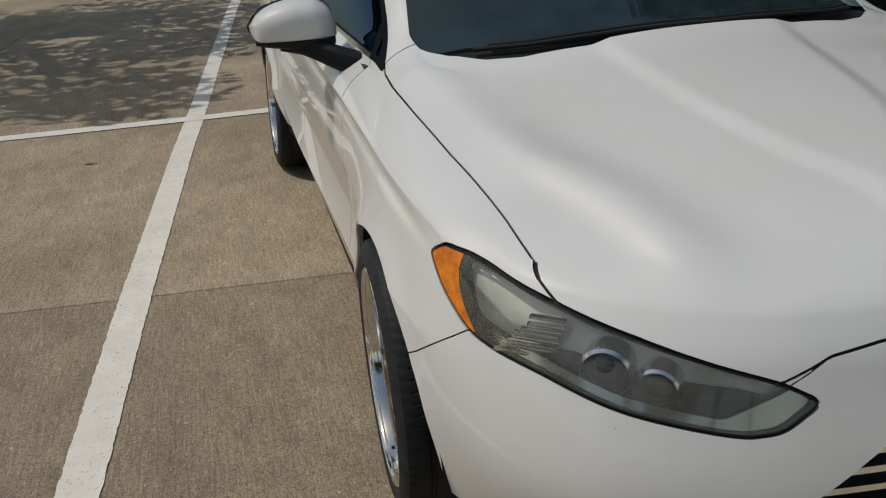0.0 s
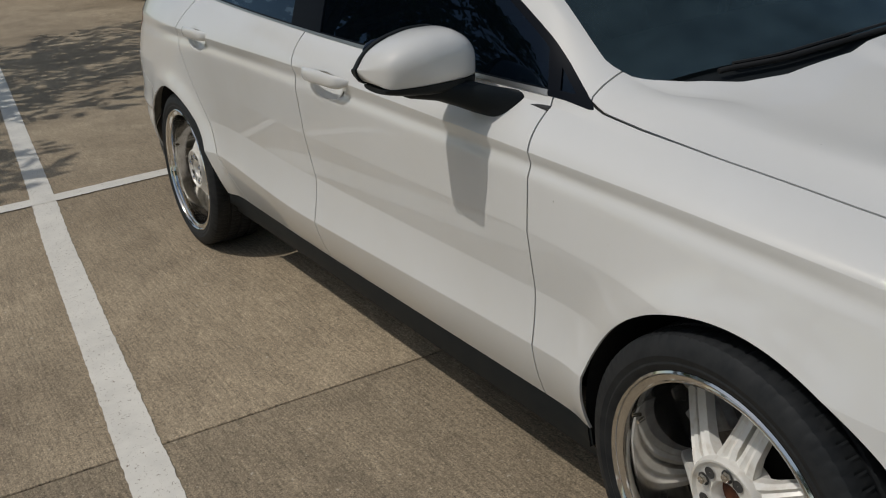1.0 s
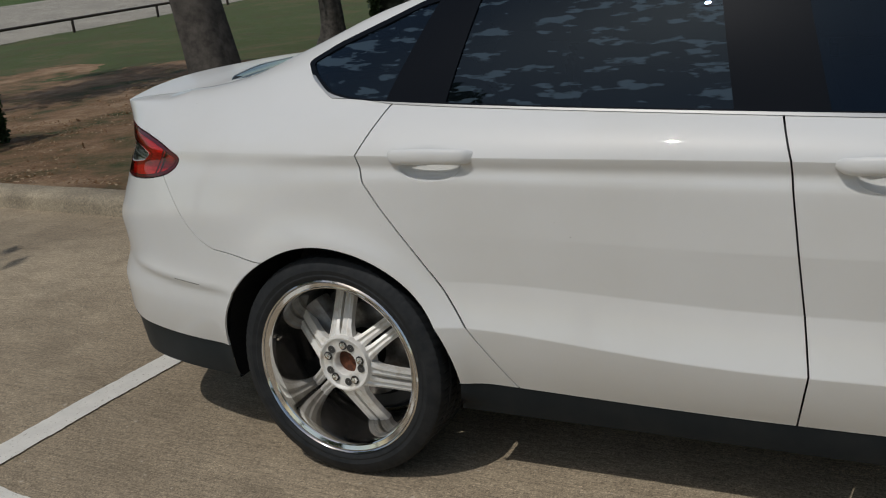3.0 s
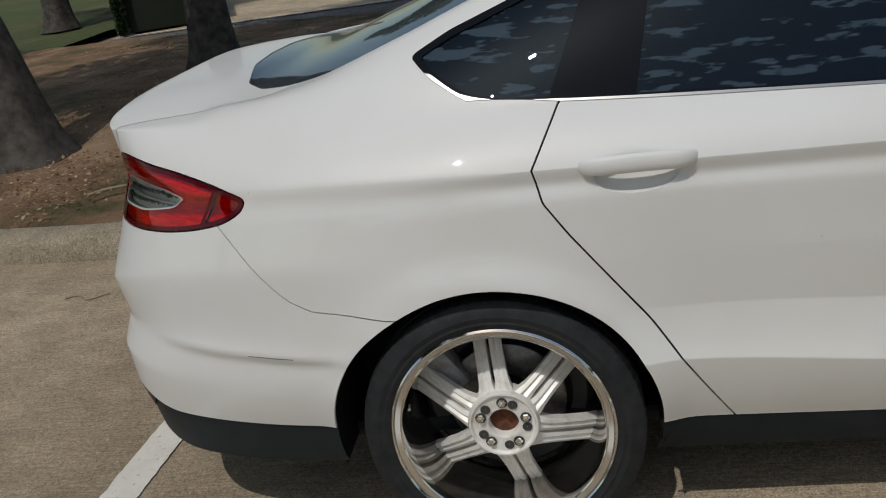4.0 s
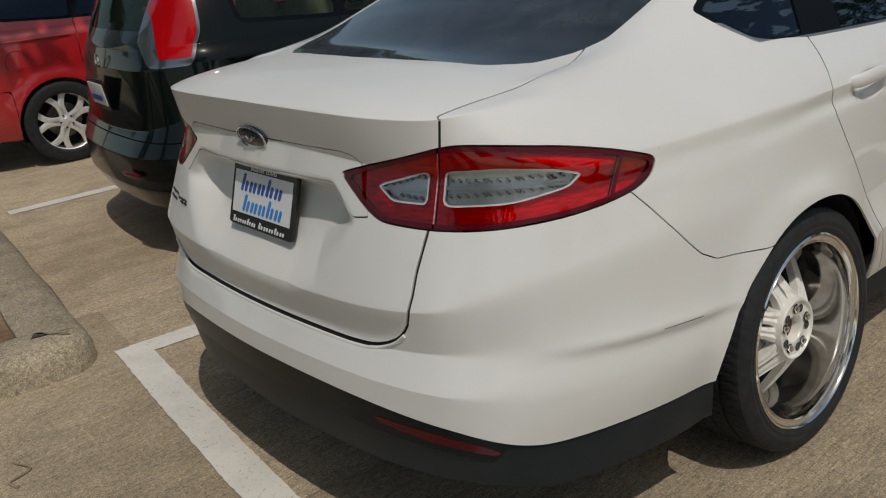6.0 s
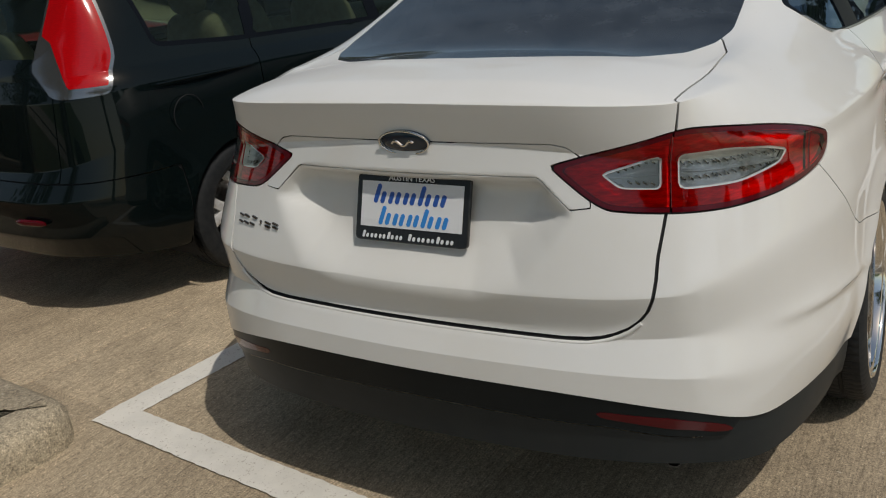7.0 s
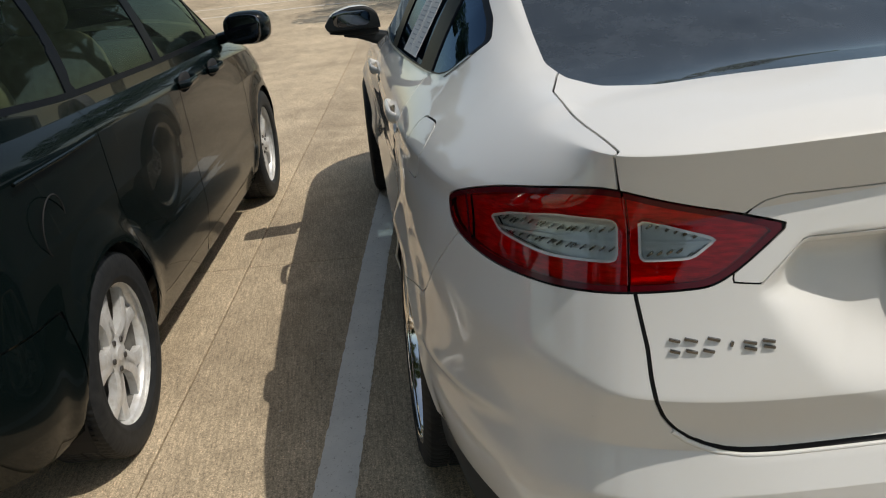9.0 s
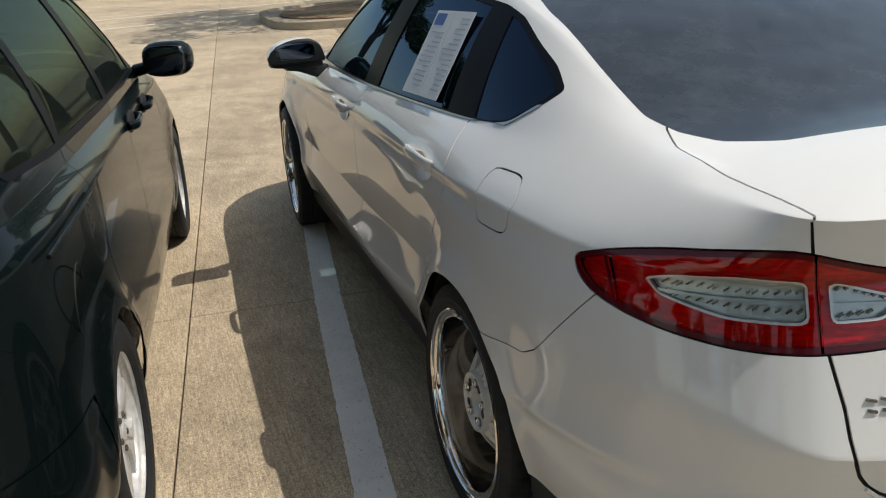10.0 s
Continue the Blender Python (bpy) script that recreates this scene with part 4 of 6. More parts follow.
    put("bonnet", np.vstack([hood_top, hood_nose]), P, (1, -1), "white bonnet with specks of dirt")
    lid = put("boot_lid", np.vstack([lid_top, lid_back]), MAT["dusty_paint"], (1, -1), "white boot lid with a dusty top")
    put("boot_trim", garnish, P, (1, -1), parent=lid)
    rear_bumper = put("rear_bumper", rump, P, (1, -1))
    put("front_bumper", nose, P, (1, -1))
    near = np.unique(rump)
    near = near[(np.abs(field("qz", LID_BACK)[near]) < .0085) & (sk.q[near] < .575) & (sk.v[near, 2] < .69)]
    near = near[np.argsort(sk.q[near])]
    ledge = [sk.v[near][np.abs(sk.q[near] - c) < .012].mean(0) for c in np.arange(.012, .57, .02) if (np.abs(sk.q[near] - c) < .012).any()]
    ledge = [(x - .0005, -y, z - .004) for x, y, z in reversed(ledge)] + [(x - .0005, y, z - .004) for x, y, z in ledge]
    part("bumper_lip", sweep(ledge, .0045, 10), P, rear_bumper, "rounded white lip under the boot lid")
    # a thin scuff along the bumper's crease
    line, _ = ribbon(rump, lambda: sk.v[:, 2] - .583 + .075 * (sk.q - .95), .0009)
    line, _ = sk.split(line, np.abs(sk.q - 1.12) - .05)
    put("scuff", line, MAT["scuff"], (-1,), "thin dark scuff on the bumper", .0008, 0, rear_bumper)
    put("grille_backing", grille, MAT["black"], (1, -1), shift=-.03, skirt=0)
    for side in (1, -1):
        put("front_wing", fender, P, (side,))
        fd = put("front_door", front_door, P, (side,))
        rd = put("rear_door", rear_door, P, (side,))
        put("window_seal", np.vstack([black_rim, inner]), MAT["trim"], (side,), "black gloss window surround", .001)
        put("window_moulding", chrome_rim, MAT["moulding"], (side,), "bright metal belt moulding", .003)
        for key, tri in glass.items():
            put(key, tri, MAT["bubbled_tint" if side < 0 and key in ("rear_window", "quarter_window") else "tint"], (side,), "dark tinted window", -.003, 0)
        # door handles
        for door, (x0, x1, z), rim_ in ((rd, HANDLES["rear"], rear_rim), (fd, HANDLES["front"], front_rim)):
            part("handle_cup", scoop_mesh(rim_, side), P, door)
            xs = np.linspace(x0, x1, 14)
            u = np.linspace(-1, 1, 14)
            path = [(x, side * (.892 + .030 * (1 - v**6)), z + .005 + .004 * (1 - v * v)) for x, v in zip(xs, u)]
            part("door_handle", sweep(path, [.0205 * (1 - .30 * v**4) * (1 if abs(v) < .99 else .5) for v in u], 14, .46, (0, 1, 0)), P, door, "white pull handle")
    glow, sill = sk.split(sill, field("qz", [(.45, .434), (.58, .420), (.70, .392), (.76, .372), (.72, .366), (.58, .388), (.47, .408)]))
    for side in (1, -1):
        put("rear_reflector", glow, MAT["dark_red"], (side,), "dark red reflector", -.001, .004, rear_bumper)
    sill_parts = {"side_sill": np.abs(sk.v[:, 0]) - 1.3, "rear_valance": sk.v[:, 0] + 1.3, "front_lip": 1.3 - sk.v[:, 0]}
    for key, f in sill_parts.items():
        t, _ = sk.split(sill, f)
        if key == "rear_valance":
            t_rear = t
        for sd in ((1,), (-1,)) if key == "side_sill" else ((1, -1),):
            if key != "rear_valance":
                put(key, t, MAT["plastic"], sd, "unpainted dark grey plastic " + key.replace("_", " "), -.004, 0)
    upper_tier, lower_tier = sk.split(t_rear, np.interp(sk.q, (0, .47, .58, .72, .80), (.405, .392, .370, .354, .42)) - sk.v[:, 2])
    put("rear_valance", upper_tier, MAT["valance"], (1, -1), "smooth blue-black plastic valance", -.002, .004)
    _, lower_tier = sk.split(lower_tier, np.maximum(np.interp(sk.q, (0, .47, .58, .72, .80), (.398, .385, .363, .347, .413)) - sk.v[:, 2], sk.q - .66))
    put("valance_lip", lower_tier, MAT["lip_plastic"], (1, -1), "dull dark plastic lip of the valance", -.007, .0)
    pick = np.unique(np.vstack(seams), axis=0)
    tagged(put("panel_gap", pick, MAT["black"], (1, -1), shift=-.007, skirt=0), kind="stuff")
    # glass
    upper, cowl = sk.split(shield, sk.v[:, 0] - (1.250 - .42 * sk.v[:, 1] ** 2))
    put("windscreen", upper, MAT["screen"], (1, -1), "tinted windscreen with a bluish film", -.002, 0)
    put("cowl", cowl, MAT["plastic"], (1, -1), "black plastic wiper cowl", -.012, .012)
    put("rear_screen", back, MAT["dusty_tint"], (1, -1), "dusty dark rear window", -.002, 0)
    # tail lamps, each in two halves
    for side in (1, -1):
        inn, out = sk.split(tail, sk.q - .612)
        for holder, tri, clear in ((car, out, CLEAR_OUT), (lid, inn, CLEAR_IN)):
            if holder is car:
                tri, _ = sk.split(tri, .005 - np.abs(sk.q - .612))
            lens, red = sk.split(tri, field("qz", clear, .35))
            edge, mid = sk.split(red, -field("qz", TAIL_LAMP, .8) - .012)
            mark = None
            if holder is car:
                mark, mid = ribbon(mid, lambda: sk.q - 1.0 - .5 * (sk.v[:, 2] - .93), .005)
            lamp = put("tail_lamp", mid, MAT["red_glass"], (side,), "red tail lamp with a clear inset", .001, .004, holder)
            put("red_reflector", mid, MAT["lamp_back"], (side,), "", -.011, 0, lamp)
            put("lamp_rim", edge, MAT["dark_red"], (side,), "", .0005, .012, lamp)
            if mark is not None:
                put("lamp_divide", mark, MAT["dark_red"], (side,), "", .0005, 0, lamp)
            rim, core = sk.split(lens, -field("qz", clear, .35) - .0045)
            put("lamp_bezel", rim, MAT["satin_silver"], (side,), "", -.002, .01, lamp)
            put("clear_lens", core, MAT["clear"], (side,), "", -.001, 0, lamp)
            put("reflector", core, MAT["lamp_mirror"], (side,), "", -.016, 0, lamp)
            mid_z = .951 if clear is CLEAR_OUT else .948
            bar, _ = ribbon(core, lambda: sk.v[:, 2] - mid_z + (.07 * (sk.q - .64) if clear is CLEAR_OUT else 0), .0028)
            put("divider", bar, MAT["satin_silver"], (side,), "", -.005, .006, lamp)
            own, oq = sk.v[np.unique(core)], sk.q[np.unique(core)]
            on = sk.n[np.unique(core)]
            span = (.645, .90, 15) if clear is CLEAR_OUT else (.50, .598, 6)
            for rowz in (.966, .932):
                for k in range(span[2]):
                    qk = span[0] + (span[1] - span[0]) * k / span[2]
                    i = np.argmin((oq - qk) ** 2 + (own[:, 2] - rowz + (.06 * (qk - .65) if rowz > .95 else 0)) ** 2)
                    c, n = own[i] - on[i] * .010, on[i]
                    part("light_rib", box((.008, .0125, .0036), bevel=.0012), MAT["dark_chrome"], lamp, m=Matrix.Translation((c[0], side * c[1], c[2])) @ pose(0, 0, 0, 0, 0, math.degrees(math.atan2(side * n[1], n[0]))) @ pose(0, 0, 0, 38 * side, 0, 0))
    # head lamps
    for side in (1, -1):
        lamp = put("head_lamp", head, MAT["haze"], (side,), "hazy yellowed head lamp with an amber corner", 0, 0)
        rim, bowl = sk.split(head, -field("qz", HEAD_LAMP, .5) - .0045)
        put("lamp_rim", rim, MAT["black"], (side,), "", .0015, .01, lamp)
        amber, bowl2 = sk.split(bowl, sk.q - (4.968 + .60 * (.81 - sk.v[:, 2]) - .026 * np.sin(np.pi * np.clip((.825 - sk.v[:, 2]) / .12, 0, 1))))
        put("side_marker", amber, MAT["amber"], (side,), "orange side marker", .0008, 0, lamp)
        strip, bowl3 = sk.split(bowl2, field("qz", [(4.95, .75), (5.02, .722), (5.174, .704), (5.311, .672), (5.47, .647), (5.6, .70), (5.7, .60), (5.4, .55), (4.9, .66)]))
        put("chrome_strip", strip, MAT["dark_chrome"], (side,), "", -.012, 0, lamp)
        dark, bowl3 = sk.split(bowl3, field("qz", [(5.15, .694), (5.30, .668), (5.45, .645), (5.53, .638), (5.575, .672), (5.50, .690), (5.44, .696), (5.32, .712), (5.22, .722), (5.16, .715)]))
        put("lamp_shroud", dark, MAT["black_gloss"], (side,), "", -.03, 0, lamp)
        put("lamp_housing", bowl3, MAT["housing"], (side,), "", -.036, 0, lamp)
        for qk, zk, r, deep in ((5.285, .708, .040, .022), (5.375, .690, .033, .022)):
            c, n = spot(head, qk, zk)
            c = c - n * deep
            m = Matrix.Translation((c[0], side * c[1], c[2])) @ pose(0, 0, 0, 0, 0, -90 + side * 38)
            part("projector", lathe([(r * 1.15, -.03), (r * 1.15, .012), (r, .016), (r * .9, .002)], 40), MAT["satin_chrome"], lamp, m=m)
            part("projector_lens", blob((r * .88, r * .55, r * .88), power=2, seg=24), MAT["dark_glass"], lamp, m=m)
        for k in range(8):
            c, n = spot(head, 5.135 + .007 * k, .700 + .0092 * k)
            c = c - n * .014
            part("reflector_rib", box((.012, .10 - .005 * k, .0065), bevel=.002), MAT["satin_chrome"], lamp, m=Matrix.Translation((c[0], side * c[1], c[2])) @ pose(0, 0, 0, 0, 0, side * 40))
    # grille bars
    for k in range(9):
        bar, _ = ribbon(grille, lambda: sk.v[:, 2] - (.385 + .029 * k), .005)
        put("grille_bar", bar, MAT["satin_chrome"], (1, -1), "bright grille bar", -.006, .018)
    # logo and lettering, kept as plain shapes
    logo = part("badge", blob((.012, .069, .030), power=2, seg=40), MAT["navy"], lid, "dark blue oval badge with a bright rim", pose(-2.449, 0, 1.019, 0, -13, 0))
    ringp = [(0, .068 * math.cos(a), .0300 * math.sin(a)) for a in np.linspace(0, 2 * math.pi, 49)]
    part("badge_rim", sweep(ringp, .0028, 8, 1, (1, 0, 0), False), MAT["chrome"], logo, m=pose(-.008, 0, 0))
    part("badge_mark", sweep([(0, .03 - .06 * t, .006 * math.sin(9 * t)) for t in np.linspace(0, 1, 20)], .0035, 6, 1, (1, 0, 0)), MAT["chrome"], logo, m=pose(-.012, 0, 0))
    for k, w in enumerate((.019, .022, .021, .005, .022, .021)):
        qk = .548 - .0268 * k - (.003 if k > 3 else 0)
        strokes = ((.0058, 0, w, .0052), (-.0044, .002, w * .92, .0052)) if w > .01 else ((.004, 0, .005, .010),)
        for dz, dq, wide, tall in strokes:
            c, n = spot(lid_back, qk + dq, .789 + dz)
            part("letter_bar", box((.005, wide, tall), bevel=.0012), MAT["dark_metal"], lid, "bright metal bar of a nameplate", Matrix.Translation(Vector(c) + Vector(n) * .002) @ pose(0, 0, 0, 0, 0, math.degrees(math.atan2(n[1], n[0]))) @ pose(0, 0, 0, -14, 0, 0))
    number_plate(lid)
    # exhaust and underside
    # the tip has one dark gloss colour all over
    part("exhaust_tip", lathe([(.022, -.06), (.026, -.06), (.026, .06), (.022, .06), (.022, -.06)], 28), MAT["black_gloss"], car, "dark exhaust tip", pose(-2.30, -.60, .240, 0, 0, 90))
    part("underside", box((4.3, 1.5, .05), (-.05, 0, .25), .02), MAT["black"], car)
    part("undertray", box((.5, 1.3, .16), (-2.10, 0, .36), .03), MAT["black"], car)
    # wheels and wells
    for ax in AXLES:
        for side in (1, -1):
            spin = 8 if side < 0 else -10
            base = pose(ax, side * (.868 if ax > 0 else .883), .337, 0 if ax > 0 else side * 3.0, 0, -2.6 if ax > 0 else 0) @ (Matrix() if side > 0 else pose(0, 0, 0, 0, 0, 180))
            dish_wheel(car, base, spin if ax < 0 else spin - 13, -side)
            bm = bmesh.new()
            a0 = np.linspace(math.radians(-13), math.radians(193), 40)
            rr = [.384 + (.05 * max(0, math.cos(a)) if ax > 0 else .035 * max(0, -math.cos(a))) for a in a0]
            r1 = [bm.verts.new((r * math.cos(a), side * ((.882 if ax > 0 else .894) + .018 * max(0, math.sin(a))), r * math.sin(a))) for a, r in zip(a0, rr)]
            r2 = [bm.verts.new((r * math.cos(a), side * .55, r * math.sin(a))) for a, r in zip(a0, rr)]
            for i in range(39):
                bm.faces.new((r1[i], r1[i + 1], r2[i + 1], r2[i]))
            bm.faces.new(r2)
            part("wheel_well", bm, MAT["black"], car, m=pose(ax, 0, .337))
    wing_mirror(car, 1), wing_mirror(car, -1)
    cabin(car)
    for pts in ([(1.125, -.56), (1.185, -.40), (1.215, -.18), (1.225, .06)], [(1.228, .02), (1.212, .22), (1.178, .42), (1.135, .53)]):
        path = [(x + .018, y, top_z(x + .018, y) + .006) for x, y in pchip(pts, 8)]
        wp = part("wiper", sweep(path, .006, 8), MAT["black"], car, "black wiper arm")
        part("blade", sweep([(x - .014, y, top_z(x - .014, y) + .006) for x, y, _ in path[2:]], .004, 6), MAT["black"], wp)
    # a price sheet stuck to one rear window
    own = np.unique(glass["rear_window"])
    def on_glass(x, z):
        i = own[np.argsort((sk.v[own, 0] - x) ** 2 + (sk.v[own, 2] - z) ** 2)[:3]]
        return sk.v[i].mean(0) + sk.n[i].mean(0) * .004
    c00, c10, c01 = on_glass(-.93, 1.09), on_glass(-.66, 1.07), on_glass(-.88, 1.33)
    ex, ez = Vector(c10 - c00), Vector(c01 - c00)
    nn = ez.cross(ex).normalized()
    ex.normalize()
    ez = ex.cross(nn)
    m = Matrix((ex, ez, nn)).transposed().to_4x4()
    m.translation = Vector(c00) + ex * .128 + ez * .150 + nn * .006
    sheet_ = part("window_sheet", box((.325, .285, .0015)), MAT["paper"], car, "printed price sheet stuck to the rear side window", m)
    part("sheet_header", box((.085, .040, .001), (.105, .112, .0012)), MAT["plate_blue"], sheet_)
    rnd = random.Random(4)
    part("sheet_fold", box((.003, .27, .001), (.0, 0, .0012)), MAT["ink"], sheet_)
    for col in (-.080, .082):
        for k in range(15):
            w = rnd.uniform(.05, .12)
            if k < 3 and col > 0:
                continue
            part("text_bar", box((w, .0042, .0008), (col - .06 + w / 2, .118 - .0165 * k, .0012)), MAT["ink"], sheet_)
    return car


def number_plate(parent):
    m = pose(-2.452, 0, .851, 90, 0, -90) @ pose(0, 0, 0, -18, 0, 0)
    fr = part("plate_frame", extrude(rounded([(-.16, -.083), (.16, -.083), (.16, .083), (-.16, .083)], 4, .12), .012, .002), MAT["black_gloss"], parent, "black plate frame from a dealer", m @ pose(0, 0, 0, 90))
    part("plate", box((.288, .112, .003), (0, .008, .0065)), MAT["plate_white"], fr, "white dealer plate with blue script", pose(0, 0, 0, -90))
    put = lambda x, y, z: pose(0, 0, 0, -90) @ pose(x, y, z)
    written("AUSTIN TEXAS", .0195, MAT["plate_white"], fr, put(-.002, .0735, .0074), .0008)
    # dealer's script kept as plain strokes of its size and colour
    def pill(x, y, w, h, lean, material, z):
        """One slanted stroke with round ends."""
        pts = []
        for cy, a0 in ((h - w / 2, 0), (w / 2, math.pi)):
            pts += [(x + lean * cy + w / 2 * math.cos(a0 + a), y + cy + w / 2 * math.sin(a0 + a)) for a in np.linspace(0, math.pi, 7)]
        part("script_bar", extrude(pts, .0012, .0002), material, fr, m=pose(0, 0, 0, -90) @ pose(0, 0, z) @ pose(0, 0, 0, -90))

    def row(x0, y0, n, pitch, low, tall, material, z):
        """A word's worth of slanted strokes with the weight and colour of the dealer's script."""
        wide = pitch * .30
        for k in range(n):
            x = x0 + pitch * (k + .2)
            for j, h in enumerate((tall, low) if k in (0, 3) else (low, low)):
                pill(x + pitch * .46 * j, y0, wide, h, .28, material, z)
    row(-.112, .010, 5, .0425, .030, .048, MAT["plate_blue"], .0085)
    row(-.094, -.042, 5, .0405, .030, .046, MAT["plate_light_blue"], .0087)
    row(-.140, -.0765, 5, .0245, .011, .0175, MAT["plate_white"], .0066)
    row(-.006, -.0765, 5, .0265, .011, .0175, MAT["plate_white"], .0066)
    for x in (-.075, .075):
        part("plate_screw", lathe([(.001, .003), (.008, .002), (.008, -.004)], 16), MAT["black"], fr, m=pose(x, -.0075, .063))


def loft(loops):
    """A closed body through loops of points."""
    bm = bmesh.new()
    rings = [[bm.verts.new(p) for p in lp] for lp in loops]
    n = len(rings[0])
    for a, b in zip(rings, rings[1:]):
        for i in range(n):
            bm.faces.new((a[i], a[(i + 1) % n], b[(i + 1) % n], b[i]))
    bm.faces.new(rings[0]), bm.faces.new(rings[-1])
    bmesh.ops.recalc_face_normals(bm, faces=bm.faces[:])
    return soft(bm, 42)


def wing_mirror(car, side):
    """Housing in body colour, arched over a black underside that runs into the foot."""
    top = along([(0, .036), (.04, .076), (.12, .100), (.28, .118), (.45, .119), (.65, .110), (.82, .092), (.94, .066), (1, .042)])
    ahead = along([(0, .030), (.06, .060), (.25, .085), (.5, .088), (.75, .076), (.93, .050), (1, .022)])
    shell, under, back = [], [], []
    us = (1 - np.cos(np.pi * np.linspace(0, 1, 25))) / 2
    for u in us:
        y, h, d = side * (-.138 + .25 * u), .9 * top(u)[0], ahead(u)[0]
        tuck = math.sqrt(max(.02, 1 - max(0, (u - .88) / .12) ** 2))
        lp = []
        # from the rear lower edge over the top to the front, then the tucked-in skirt
        for a in np.linspace(math.pi, 0, 19):
            c, sn = math.cos(a), math.sin(a)
            ex = d * c ** .8 if c > 0 else -.062 * (-c) ** .7
            lp.append((ex, y, .036 + (h - .036) * (sn ** .8 if c > 0 else sn ** .22)))
        lp += [(d * .985, y, .024), (d * .955, y, .006), (d * .90, y, .0), (-.058, y, .0), (-.062, y, .008)]
        shell.append([(-.055 + (px + .055) * tuck, py, .034 + (pz - .034) * tuck) for px, py, pz in lp])
    mir = part("wing_mirror", loft(shell), MAT["paint"], car, "white wing mirror housing with a black foot", pose(.655, side * .978, 1.030, 0, 0, side * 3))
    # black underside: thin at the outer end, swelling into the foot that meets the door
    dz = along([(-.02, .026), (.15, .032), (.4, .030), (.7, .021), (.9, .012), (.985, .005)])
    for u in np.linspace(.94, .02, 18):
        y, d, hh = side * (-.138 + .25 * u), ahead(u)[0] * .95, dz(u)[0]
        lp = [(-.060, y, -.001), (d, y, -.001)]
        lp += [(-.060 + (d + .060) * (.5 + .5 * math.cos(a)), y, -.004 - hh * math.sin(a) ** .7) for a in np.linspace(.12, math.pi - .12, 12)]
        under.append(lp)
    part("mirror_base", loft(under), MAT["plastic"], mir)
    foot = [(.004, .03, -.012, .022, .052), (.020, -.03, -.022, .026, .052), (.045, -.075, -.036, .032, .050), (.068, -.110, -.050, .036, .048), (.082, -.135, -.060, .036, .046), (.095, -.170, -.070, .035, .045), (.105, -.205, -.078, .033, .044)]
    part("mirror_foot", loft([[(x + ww * np.sign(math.cos(a)) * abs(math.cos(a)) ** .7, side * y, z + hh * np.sign(math.sin(a)) * abs(math.sin(a)) ** .7) for a in np.linspace(0, 2 * math.pi, 24, endpoint=False)] for x, y, z, hh, ww in foot]), MAT["plastic"], mir)
    for u in us:
        h = max(.02, .9 * top(u)[0]) + .003
        y = side * (-.141 + .258 * u)
        tuck = math.sqrt(max(.05, 1 - max(0, (u - .92) / .08) ** 2))
        back.append([(px, y, .034 + (pz - .034) * tuck) for px, pz in ((-.056, .0), (-.056, h - .006), (-.064, h - .004), (-.073, h - .010), (-.076, h - .018), (-.076, .006), (-.066, .0))])
    part("mirror_surround", loft(back), MAT["plastic"], mir)
    part("mirror_glass", blob((.004, .096, .040), power=4, seg=28), MAT["dark_mirror"], mir, "", pose(-.073, side * -.01, .052))


def cabin(car):
    """What shows through the tinted glass."""
    C = MAT["cloth"]
    part("dashboard", merge(blob((.22, .68, .10), (.80, 0, .93), 4), blob((.10, .18, .06), (.66, .38, 1.0), 3)), MAT["dash"], car, "dark grey dashboard")
    part("steering_wheel", sweep([(.07 * math.sin(a) * .45, .18 * math.cos(a), .18 * math.sin(a)) for a in np.linspace(0, 2 * math.pi, 41)], .014, 8, 1, (1, 0, .4), False), MAT["dash"], car, "black steering wheel", pose(.50, .38, .93, 0, -15, 0))
    part("cabin_floor", box((3.0, 1.3, .04), (-.3, 0, .33)), MAT["dash"], car)
    for x, ys in ((.05, (.38, -.38)), (-.92, (.36, -.36))):
        for y in ys:
            s = part("seat", blob((.26, .25, .09), (x, y, .55), 3.5), C, car, "grey cloth seat")
            part("backrest", blob((.08, .24, .32), power=3.5), C, s, m=pose(x - .30, y, .86, 0, -16, 0))
            part("headrest", blob((.05, .13, .09), power=3), C, s, m=pose(x - .40, y, 1.235, 0, -10, 0))
    part("parcel_shelf", box((.55, 1.2, .03), (-1.6, 0, 1.02), .01), MAT["dash"], car)
    for side in (1, -1):
        part("door_card", box((2.1, .03, .42), (-.15, side * .79, .76), .01), MAT["dash"], car)


